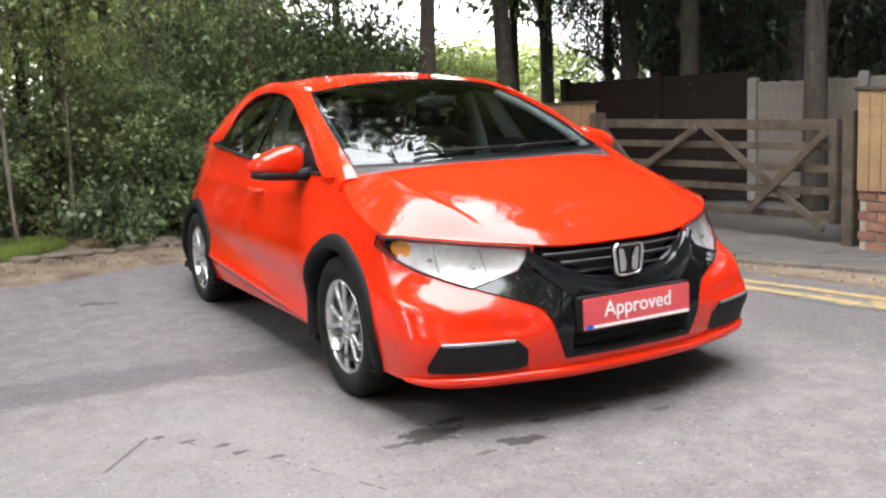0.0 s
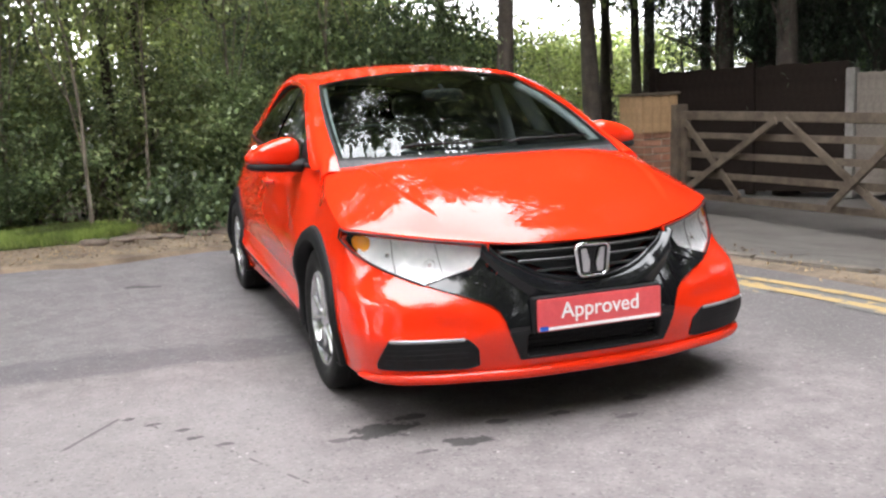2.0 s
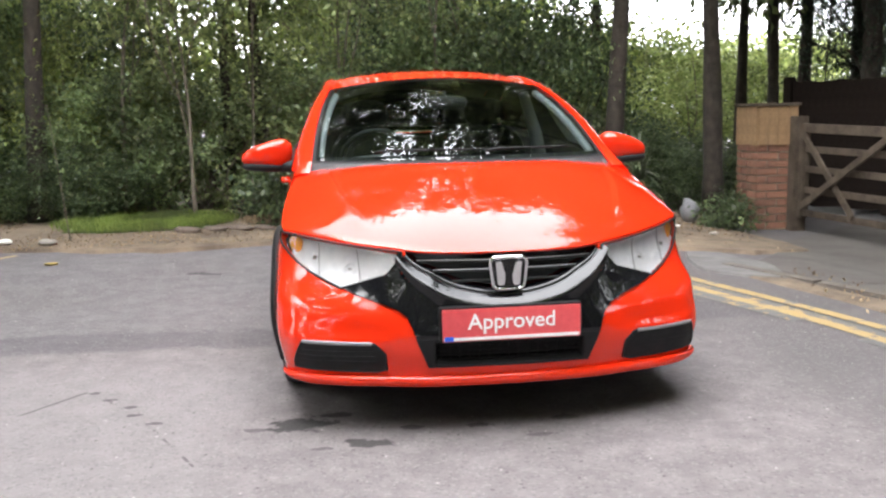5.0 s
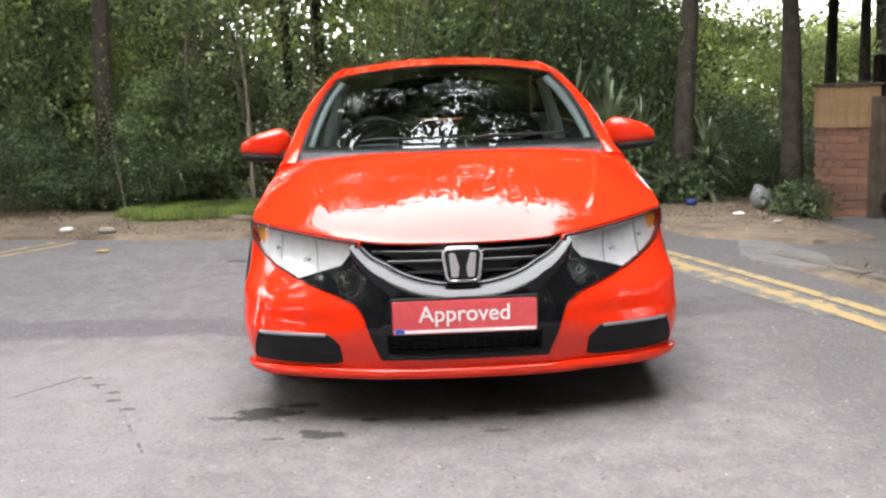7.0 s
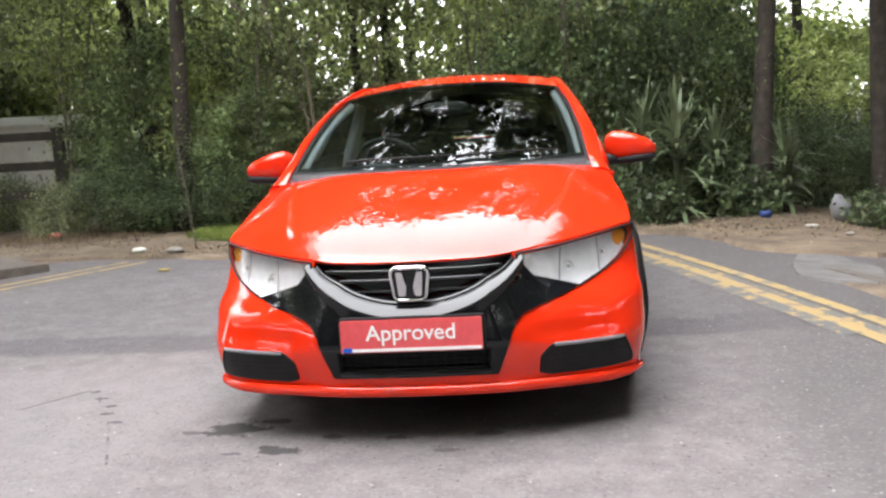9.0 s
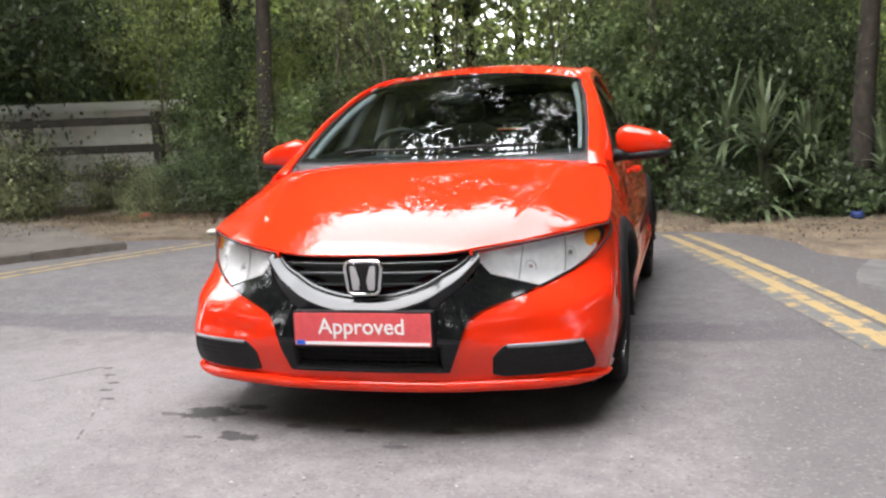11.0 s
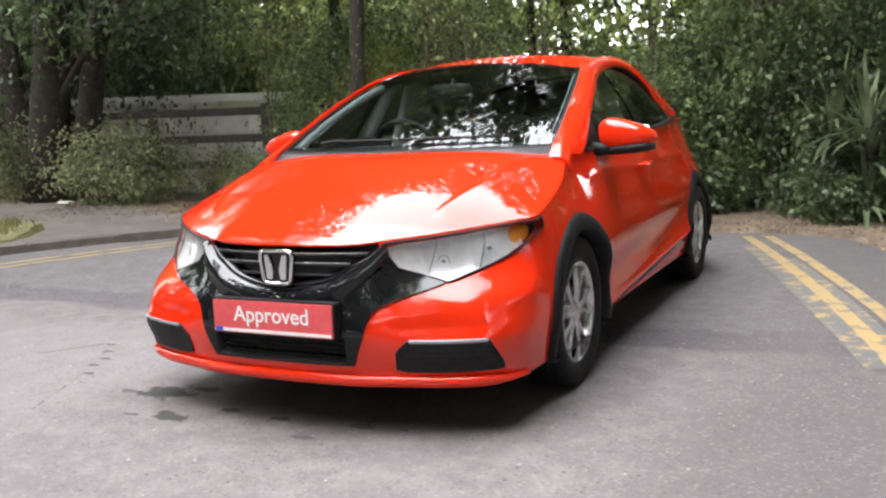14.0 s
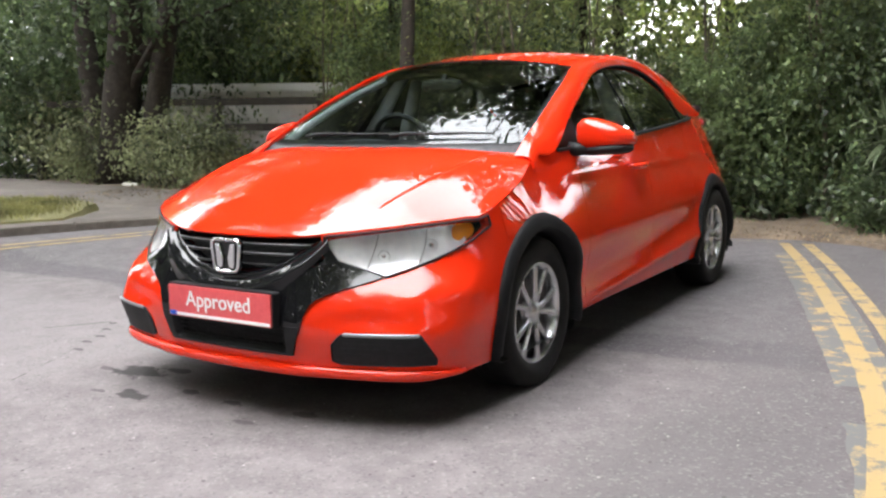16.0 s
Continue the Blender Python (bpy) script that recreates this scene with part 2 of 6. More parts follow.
TOP = [(0, -0.868, 0.668), (0.27, -0.85, 0.672), (0.42, -0.795, 0.686), (0.575, -0.705, 0.702), (0.70, -0.605, 0.718), (0.785, -0.515, 0.729), (0.836, -0.425, 0.742),
       (0.822, -0.13, 0.832), (0.772, 0.12, 0.925), (0.790, 0.45, 0.950), (0.800, 1.25, 0.992), (0.755, 2.1, 1.040), (0.69, 2.6, 1.065),
       (0.61, 2.96, 1.06), (0.45, 3.11, 1.05), (0, 3.18, 1.045)]
low3 = np.array([(x, y, 0.37) for x, y in LOW])
high3 = np.array([(x, y, 0.60) for x, y in HIGH])
bot3 = np.array([(x * 0.965, y + (0.03 if y < 0 else -0.02) * (x < 0.8), 0.185 + 0.03 * (y > 0.2)) for x, y in LOW])
top3 = np.array(TOP)


def round_nose(P, q):
    """spline() of a half line that is mirrored at both of its ends; q below 0 gives the other side."""
    q = np.asarray(q, float)
    full = np.vstack([P[3:0:-1] * (-1, 1, 1), P, P[-2:-5:-1] * (-1, 1, 1)])
    out = spline(full, np.abs(q) + 3)
    out[..., 0] *= np.where(q < 0, -1, 1)
    return out


def smooth01(x):
    x = np.clip(x, 0, 1)
    return x * x * (3 - 2 * x)


def wrap_v(q, v):
    """The body's side at line q and height step v, 0 at the sill to 1 at the shoulder."""
    q, v = np.broadcast_arrays(np.asarray(q, float), np.asarray(v, float))
    four = np.stack([round_nose(c, q) for c in (bot3, low3, high3, top3)])
    lead, tail = 2 * four[0] - four[1], 2 * four[3] - four[2]
    ext = np.concatenate([lead[None], four, tail[None]])
    i = np.minimum((v * 3).astype(int), 2)
    f = (v * 3 - i)[..., None]
    pick = lambda k: np.take_along_axis(ext, (i + k)[None, ..., None], 0)[0]
    a, b, c, d = pick(0), pick(1), pick(2), pick(3)
    p = b + 0.5 * f * (c - a + f * (2 * a - 5 * b + 4 * c - d + f * (3 * (b - c) + d - a)))
    # the doors' hollow and the crease that climbs from the front arch to the tail
    aq = np.abs(q)
    side = smooth01((aq - 8.2) / 0.6) * (1 - smooth01((aq - 11.6) / 0.5))
    crease = 0.27 + 0.07 * (p[..., 1] - 0.4)
    hollow = np.exp(-((p[..., 2] - crease - 0.10) / 0.09) ** 2) * 0.022 - np.exp(-((p[..., 2] - crease + 0.03) / 0.03) ** 2) * 0.012
    shoulder = np.exp(-((p[..., 2] - 0.84) / 0.03) ** 2) * 0.006
    p[..., 0] -= np.sign(q) * side * (hollow - shoulder)
    # the cheeks stand fuller under the lamps
    full = smooth01((aq - 2.0) / 0.8) * (1 - smooth01((aq - 5.2) / 0.7)) * 0.018 * np.exp(-((p[..., 2] - 0.485) / 0.05) ** 2)
    p[..., 0] += np.sign(q) * full * 0.6
    p[..., 1] -= full * 0.8
    # ledge over the fog grilles
    ledge = smooth01((aq - 1.5) / 0.7) * (1 - smooth01((aq - 3.4) / 1.0))
    push = ledge * (0.005 * np.exp(-((p[..., 2] - 0.445) / 0.032) ** 2) - 0.005 * np.exp(-((p[..., 2] - 0.385) / 0.026) ** 2))
    p[..., 0] += np.sign(q) * push * smooth01((aq - 2) / 4)
    p[..., 1] -= push
    return p


VS = np.linspace(0, 1, 61)


def wrap_z(q, z):
    """The same at line q and height z, with the way outwards there."""
    q, z = np.broadcast_arrays(np.asarray(q, float), np.asarray(z, float))
    flat_q, flat_z = q.ravel(), z.ravel()
    heights = wrap_v(flat_q[:, None], VS[None, :])[..., 2]
    v = np.array([np.interp(zz, h, VS) for zz, h in zip(flat_z, heights)])
    p = wrap_v(flat_q, v)
    du = wrap_v(flat_q + 0.02, v) - wrap_v(flat_q - 0.02, v)
    dv = wrap_v(flat_q, np.minimum(v + 0.01, 1)) - wrap_v(flat_q, np.maximum(v - 0.01, 0))
    n = np.cross(du, dv)
    n /= np.linalg.norm(n, axis=-1, keepdims=True) + 1e-9
    return p.reshape(*q.shape, 3), n.reshape(*q.shape, 3)


def on_wrap(q, z, off):
    p, n = wrap_z(q, z)
    return p + n * np.asarray(off)[..., None] if np.ndim(off) else p + n * off


def lamp_low(q):
    return np.interp(q, [1.72, 2.02, 3.05, 6.02], [0.655, 0.588, 0.535, 0.695])


def lamp_top(q):
    return round_nose(top3, q)[..., 2] - 0.008


def grille_curve(x):
    """Height of the arc that bounds the upper grille below."""
    return 0.516 + 0.17 * (np.abs(x) / 0.42) ** 2


def fog_edges(q):
    return np.interp(q, [1.95, 2.2, 4.45], [0.245, 0.232, 0.238]), np.interp(q, [1.95, 2.2, 4.0, 4.5], [0.30, 0.345, 0.348, 0.25])


AXLES = (-0.03, 2.54)
HUB = 0.293
counts = [14, 9, 9, 9, 9, 9, 14, 14, 16, 34, 34, 26, 14, 8, 8]
qs = np.concatenate([[i + k / n for k in range(n)] for i, n in enumerate(counts)] + [[15.0]])
vs = np.linspace(0, 1, 66)
shell = wrap_v(qs[None, :], vs[:, None])
aq = np.broadcast_to(qs[None, :], shell.shape[:2])
sz = shell[..., 2]


def inside(q, z, lo, hi, q0, q1, soft=0.02, softq=0.12):
    return smooth01((z - lo) / soft) * smooth01((hi - z) / soft) * smooth01((q - q0) / softq) * smooth01((q1 - q) / softq)


# pockets for the lamps, fog grilles and the middle of the nose
flo, fhi = fog_edges(aq)
pocket = 0.075 * inside(aq, sz, lamp_low(aq) + 0.004, lamp_top(aq) - 0.004, 1.8, 5.9)
pocket += 0.05 * inside(aq, sz, flo + 0.008, fhi - 0.010, 2.06, 4.34, 0.012, 0.08)
pocket += 0.05 * smooth01((1.02 - aq) / 0.1) * smooth01((sz - 0.262) / 0.015) * smooth01((0.655 - sz) / 0.02)
du = np.gradient(shell, axis=1)
dv = np.gradient(shell, axis=0)
nn = np.cross(du, dv)
nn /= np.linalg.norm(nn, axis=-1, keepdims=True) + 1e-9
shell = shell - nn * pocket[..., None]
mid = (shell[:-1, :-1] + shell[1:, 1:]) / 2
mq = (qs[:-1] + qs[1:]) / 2
clear = np.ones(mid.shape[:2], bool)
clear &= ~((mq[None, :] < 1.72) & (mid[..., 2] > grille_curve(mid[..., 0]) - 0.080))
clear &= ~((np.abs(mid[..., 0]) < 0.29) & (mid[..., 2] > 0.262) & (mid[..., 2] < 0.356) & (mq[None, :] < 2))
for ay in AXLES:
    clear &= np.hypot(mid[..., 1] - ay, mid[..., 2] - HUB) > 0.375
clear &= ~((mid[..., 2] < HUB) & (np.minimum(np.abs(mid[..., 1] - AXLES[0]), np.abs(mid[..., 1] - AXLES[1])) < 0.375) & (mq[None, :] > 5))
gap = 0.0012
PANELS = [("bumper", 0, 6 + 5 / 14, RED, ""), ("front_wing", 6 + 5 / 14, 9.0, RED, ""), ("front_door", 9.0, 10 + 3 / 34, RED, ""), ("rear_door", 10 + 3 / 34, 11.0, RED, ""), ("rear_wing", 11.0, 15.0, RED, "")]
doors = {}
for name, q0, q1, m, tag in PANELS:
    for s in (-1, 1):
        cols = np.where((qs > q0 - 1e-6) & (qs < q1 + 1e-6))[0]
        if name == "bumper" and s > 0:
            continue
        g = shell[:, cols].copy()
        k = clear[:, cols[:-1]]
        way = np.gradient(g, axis=1)
        way /= np.linalg.norm(way, axis=-1, keepdims=True) + 1e-9
        if q0 > 0:
            g[:, 0] += way[:, 0] * gap
        if q1 < 15:
            g[:, -1] -= way[:, -1] * gap
        if name == "bumper":
            g = np.concatenate([g[:, :0:-1] * (-1, 1, 1), g], 1)
            k = np.concatenate([k[:, ::-1], k], 1)
        elif s < 0:
            g, k = g[:, ::-1] * (-1, 1, 1), k[:, ::-1]
        doors[name, s] = sheet(name, g, m, car, tag, thick=0.012, keep=k)

inner = shell - nn * 0.02
k2 = clear.copy()
for s in (-1, 1):
    g, k = (inner, k2) if s > 0 else (inner[:, ::-1] * (-1, 1, 1), k2[:, ::-1])
    sheet("inner_shell", g, DARK, car, "black inner body behind the panel gaps", keep=k)

# bonnet, with its two creases
u = np.linspace(-1, 1, 161)
w = np.linspace(0, 1, 61)
front = round_nose(top3, np.sign(u) * 6.0 * np.abs(u))
edge = round_nose(top3, 6.0 + 2.0 * w)
cowl = spline([(0.0, -0.085, 0.962), (0.40, -0.03, 0.958), (0.772, 0.12, 0.925)], np.abs(u) * 2)
cowl[:, 0] *= np.sign(u)
left = edge * (-1, 1, 1)
W, U = w[:, None, None], (u[None, :, None] + 1) / 2
bonnet = (1 - W) * front[None] + W * cowl[None] + (1 - U) * left[:, None] + U * edge[:, None]
bonnet -= (1 - W) * (1 - U) * front[0] + (1 - W) * U * front[-1] + W * (1 - U) * cowl[0] + W * U * cowl[-1]
ww, uu = np.meshgrid(w, np.abs(u), indexing="ij")
bonnet[..., 2] += 0.055 * np.sin(np.pi * ww) ** 0.8 * (1 - uu**2.5) + 0.012 * np.sin(np.pi * ww) * (1 - uu**6)
by, bx = bonnet[..., 1], np.abs(bonnet[..., 0])
ridge = np.interp(by, [-0.70, -0.38, 0.0], [0.497, 0.590, 0.648])
bonnet[..., 2] += 0.011 * smooth01((bx - ridge + 0.012) / 0.014) * (1 - smooth01((bx - ridge) / 0.16)) * smooth01((by + 0.69) / 0.12) * (1 - smooth01((by + 0.12) / 0.16))
bonnet[..., 2] += 0.004
sheet("bonnet", bonnet, RED, car, "", thick=0.012)

# windscreen, roof, pillars
A_LINE = [(0.705, 0.127, 0.972), (0.678, 0.40, 1.112), (0.637, 0.68, 1.236), (0.586, 0.935, 1.330)]
RAIL = A_LINE + [(0.560, 1.30, 1.388), (0.548, 1.75, 1.398), (0.552, 2.2, 1.34), (0.57, 2.62, 1.22), (0.605, 2.96, 1.07)]
MIDDLE = [(0, -0.03, 0.968), (0, 0.26, 1.122), (0, 0.545, 1.262), (0, 0.83, 1.382),
          (0, 1.27, 1.437), (0, 1.75, 1.447), (0, 2.25, 1.415), (0, 2.8, 1.33), (0, 3.15, 1.06)]
DLO = [(0.772, 0.125, 0.928), (0.790, 0.25, 0.94), (0.745, 0.50, 1.085), (0.690, 0.775, 1.205), (0.632, 1.06, 1.302), (0.602, 1.45, 1.352),
       (0.598, 1.80, 1.335), (0.618, 2.12, 1.245), (0.655, 2.40, 1.085), (0.64, 2.80, 1.06)]


def across(edge_line, middle_line, t, n, crown=2.2):
    e, c = spline(edge_line, t)[:, None], spline(middle_line, t)[:, None]
    h = np.linspace(-1, 1, n)[None, :, None]
    p = np.concatenate([e[..., :1] * h, c[..., 1:2] + (e - c)[..., 1:2] * np.abs(h) ** 2.5, c[..., 2:] + (e - c)[..., 2:] * np.abs(h) ** crown], -1)
    return p


ws = across(A_LINE, MIDDLE[:4], np.linspace(0, 3, 49), 101)
screen = sheet("windscreen", ws[1:, 1:-1], SCREEN_GLASS, car, "sloping clear windscreen reflecting trees and sky")
screen.visible_shadow = False
rim_keep = np.ones((48, 100), bool)
rim_keep[3:-1, 2:-2] = False
ws_rim = ws.copy()
ws_rim[..., 2] -= 0.004
sheet("windscreen_border", ws_rim, MATT_BLACK, screen, "black ceramic border", keep=rim_keep)
roof = across(RAIL[3:], MIDDLE[3:], np.linspace(0, 5, 61), 31)
cut = 40
sheet("roof", roof[:cut], RED, car, "", thick=0.01)
sheet("rear_window", roof[cut - 1:], REAR_GLASS, car, "dark tinted rear window", thick=0.004)

t_r = np.linspace(0, 8, 81)
rail = np.vstack([spline([(0.735, -0.06, 0.872), (0.718, 0.03, 0.922), RAIL[0]], np.linspace(0, 1.9, 8)), spline(RAIL, t_r)])
dlo = np.vstack([spline([(0.815, -0.06, 0.832), (0.797, 0.03, 0.876), DLO[0]], np.linspace(0, 1.9, 8)), spline(DLO, np.interp(t_r, [0, 3, 5, 6.5, 8], [0, 4.05, 6.0, 8.0, 9.0]))])
for s in (-1, 1):
    h = np.linspace(0, 1, 9)[:, None, None]
    g = rail[None] * (1 - h) + dlo[None] * h
    fade = smooth01(np.arange(g.shape[1]) / 9.0)[None, :]
    bulge = (0.030 - 0.014 * fade) * np.sin(np.pi * h[..., 0])
    g[..., 2] -= 0.014 * (1 - fade)
    g[..., 0] += bulge * 0.8
    g[..., 2] += bulge * 0.7
    g = g * (s, 1, 1)
    g = g[:, 4:]
    sheet("side_rail", g if s > 0 else g[:, ::-1], RED, car, "red pillar and roof rail", thick=0.012)
    g = g[:, 1:] - np.array([s * 0.020, 0, 0.010])
    sheet("rail_lining", g if s > 0 else g[:, ::-1], RAIL_LINING, car, "dark grey lining inside the roof rail")

# side windows between the shoulder and the roof rail
dl = spline(DLO[1:-1], np.linspace(0, 7, 141))
belt = round_nose(top3, np.linspace(8.25, 12.2, 200))


def pane(y0, y1, s, out=0.0, lean=0.0, n=24):
    y = np.linspace(y0, y1, n)
    lo = np.stack([np.interp(y + lean, belt[:, 1], belt[:, i]) for i in range(3)], -1)
    hi = np.stack([np.interp(y, dl[:, 1], dl[:, i]) for i in range(3)], -1)
    hi[:, 2] = np.maximum(hi[:, 2], lo[:, 2] + 0.002)
    k = np.linspace(0, 1, 10)[:, None, None]
    g = lo[None] * (1 - k) + hi[None] * k
    g[..., 0] += 0.012 * np.sin(np.pi * k[..., 0]) - 0.012 + out
    g = g * (s, 1, 1)
    return g if s > 0 else g[:, ::-1]


for s in (-1, 1):
    f = sheet("front_side_window", pane(0.50, 1.30, s), SIDE_GLASS, doors["front_door", s], "tinted side window")
    r = sheet("rear_side_window", pane(1.30, 2.37, s), REAR_GLASS, doors["rear_door", s], "dark tinted side window")
    f.visible_shadow = r.visible_shadow = False
    sheet("pillar_cover", pane(1.21, 1.34, s, 0.006, 0.07), GLOSS_BLACK, doors["rear_door", s], "black pillar cover", thick=0.004)
    sheet("quarter_strip", pane(2.12, 2.16, s, 0.006, 0.05), GLOSS_BLACK, doors["rear_door", s], "black window divider", thick=0.004)
    sheet("mirror_triangle", pane(0.27, 0.53, s, 0.006, -0.02), MATT_BLACK, doors["front_door", s], "black corner panel behind the mirror", thick=0.004)
    bm = bmesh.new()
    line = [tuple(np.array([s, 1, 1]) * (p + (0.004, 0, -0.002))) for p in belt[(belt[:, 1] > 0.30) & (belt[:, 1] < 2.42)][::6]]
    tube(bm, line, 0.009, 6)
    part("belt_strip", bm, MATT_BLACK, doors["front_door", s], "black strip under the side windows", True)
    bm = bmesh.new()
    tube(bm, [tuple(np.array([s, 1, 1]) * (p - (0.002, 0, 0.0))) for p in dl[4:136:4]], 0.008, 6)
    part("window_seal", bm, MATT_BLACK, doors["front_door", s], "black window seal", True)

# black mask of the nose with the upper grille let into it
zr = np.linspace(0.252, 0.664, 96)
qe = np.interp(zr, [0.252, 0.30, 0.40, 0.44, 0.462, 0.50, 0.533, 0.588, 0.655, 0.664], [1.05, 1.12, 1.31, 1.44, 1.63, 2.30, 2.98, 2.03, 1.74, 1.72])
h = np.linspace(-1, 1, 121)
mq2 = qe[:, None] * h[None]
mz = np.broadcast_to(zr[:, None], mq2.shape)
p0, n0 = wrap_z(mq2, np.minimum(mz, round_nose(top3, mq2)[..., 2] - 0.004))
arc = grille_curve(p0[..., 0])
deep = 0.070 * smooth01((mz - arc + 0.078) / 0.020) * smooth01((1.70 - np.abs(mq2)) / 0.10) + 0.05 * smooth01((0.352 - mz) / 0.012) * smooth01((mz - 0.262) / 0.01) * smooth01((0.285 - np.abs(p0[..., 0])) / 0.02)
deep -= 0.008
mask = sheet("nose_mask", p0 - n0 * deep[..., None], GLOSS_BLACK, car, "gloss black nose mask round the grille", thick=0.01)
mask.data.materials.append(MATT_BLACK)
for f in mask.data.polygons:
    f.material_index = int(f.center.z > grille_curve(f.center.x) - 0.05 or f.center.z < 0.362)

# glossy sloping band round the foot of the grille: a lip, a slope, a groove and a second slope down into the grille
arc_x = np.linspace(-0.415, 0.415, 91)
arc_q = np.interp(np.abs(arc_x), [0, 0.28, 0.44], [0, 1, 2]) * np.sign(arc_x)
rise = np.array([-0.092, -0.066, -0.058, -0.052, -0.045, -0.030, -0.015, -0.004, -0.001, 0.001, 0.004, 0.016, 0.028, 0.040])
proud = np.array([0.0085, 0.014, 0.019, 0.022, 0.0205, 0.0125, 0.0045, -0.0015, -0.008, -0.008, -0.005, -0.018, -0.031, -0.044])
thin = (1 - 0.45 * smooth01((np.abs(arc_x) - 0.25) / 0.17))
bz = grille_curve(arc_x)[None] + rise[:, None] * thin[None]
bz = np.minimum(bz, round_nose(top3, arc_q)[None, :, 2] - 0.006)
sheet("grille_band", on_wrap(np.broadcast_to(arc_q[None], bz.shape), bz, np.broadcast_to(proud[:, None], bz.shape)), GLOSS_BLACK, mask, "gloss black sloping band under the grille")
for z in (0.572, 0.607, 0.642):
    reach = 0.42 * math.sqrt((z - 0.532) / 0.17)
    x = np.linspace(-reach, reach, 25)
    q = np.interp(np.abs(x), [0, 0.28, 0.44], [0, 1, 2]) * np.sign(x)
    bm = bmesh.new()
    tube(bm, on_wrap(q, np.full(25, z), -0.026), 0.0045, 8, 1.8)
    part("grille_bar", bm, DARK, mask, "black grille bar", True)
    if z > 0.58:
        bm = bmesh.new()
        tube(bm, on_wrap(q, np.full(25, z + 0.006), -0.013), 0.0016, 6)
        part("bar_edge", bm, SATIN, mask, "thin silver line on a grille bar", True)
for z in (0.272, 0.292, 0.312, 0.332):
    q = np.linspace(-0.9, 0.9, 15)
    bm = bmesh.new()
    tube(bm, on_wrap(q, np.full(15, z), -0.022), 0.0045, 6)
    part("intake_bar", bm, MATT_BLACK, mask, "black intake mesh bar", True)
for q in np.linspace(-0.84, 0.84, 15):
    bm = bmesh.new()
    tube(bm, on_wrap(np.full(4, q), np.linspace(0.262, 0.348, 4), -0.024), 0.003, 5)
    part("intake_rib", bm, MATT_BLACK, mask, "black intake mesh rib", True)


def prism(outline, y0, y1, bevel=0.0):
    """A slab with an outline in x and z, from y0 (front) to y1."""
    bm = bmesh.new()
    f = bm.faces.new([bm.verts.new((x, y0, z)) for x, z in outline])
    made = bmesh.ops.extrude_face_region(bm, geom=[f])["geom"]
    bmesh.ops.translate(bm, verts=[g for g in made if isinstance(g, bmesh.types.BMVert)], vec=(0, y1 - y0, 0))
    if bevel:
        bmesh.ops.bevel(bm, geom=bm.edges[:], offset=bevel, segments=2, affect="EDGES")
    return bm


def rounded(w0, w1, z0, z1, r, n=6, cx=0.0):
    """A rounded four-sided outline, half widths w0 below and w1 above."""
    pts = []
    for (x, z), a0 in (((w0 - r, z0 + r), -90), ((w1 - r, z1 - r), 0), ((-w1 + r, z1 - r), 90), ((-w0 + r, z0 + r), 180)):
        pts += [(cx + x + r * math.cos(radians(a0 + 90 * k / n)), z + r * math.sin(radians(a0 + 90 * k / n))) for k in range(n + 1)]
    return pts


# number plate with its show plate
plate = part("number_plate", prism(rounded(0.26, 0.26, 0.358, 0.478, 0.006), -0.976, -0.966, 0.001), PLATE_RED, car, "pink-red show plate that reads Approved")
part("plate_holder", prism(rounded(0.268, 0.268, 0.35, 0.484, 0.008), -0.968, -0.93, 0.002), MATT_BLACK, plate, "black plate holder")
part("white_strip", prism(rounded(0.255, 0.255, 0.362, 0.3735, 0.002), -0.9775, -0.9755), PLATE_WHITE, plate, "thin white strip along the bottom")
part("blue_corner", prism(rounded(0.017, 0.017, 0.361, 0.378, 0.002, cx=-0.236), -0.978, -0.9755), PLATE_BLUE, plate, "small blue corner mark")
words = bpy.data.curves.new("plate_word", "FONT")
words.body, words.size, words.extrude, words.align_x, words.align_y = "Approved", 0.082, 0.0006, "CENTER", "CENTER"
words.offset = 0.0007
words.materials.append(PLATE_WHITE)
word = new("plate_word", words)
word.parent = plate
word.matrix_local = pose(0, -0.9772, 0.428, 90, 0, 0)

# emblem: a chrome ring with two slanted uprights
badge = part("emblem", prism(rounded(0.060, 0.070, 0.537, 0.657, 0.024), -0.918, -0.896, 0.003), GLOSS_BLACK, car, "chrome-framed maker's emblem")
bm = bmesh.new()
ring = rounded(0.060, 0.070, 0.537, 0.657, 0.024)
tube(bm, [(x, -0.920, z) for x, z in ring + ring[:1]], 0.0075, 8)
part("emblem_ring", bm, CHROME, badge, "chrome ring", True)
for s in (-1, 1):
    bm = prism([(s * 0.018, 0.552), (s * 0.042, 0.552), (s * 0.050, 0.642), (s * 0.028, 0.642), (s * 0.017, 0.604), (s * 0.012, 0.588)], -0.928, -0.914)
    bmesh.ops.bevel(bm, geom=bm.edges[:], offset=0.003, segments=2, affect="EDGES")
    part("emblem_upright", bm, CHROME, badge, "chrome upright")

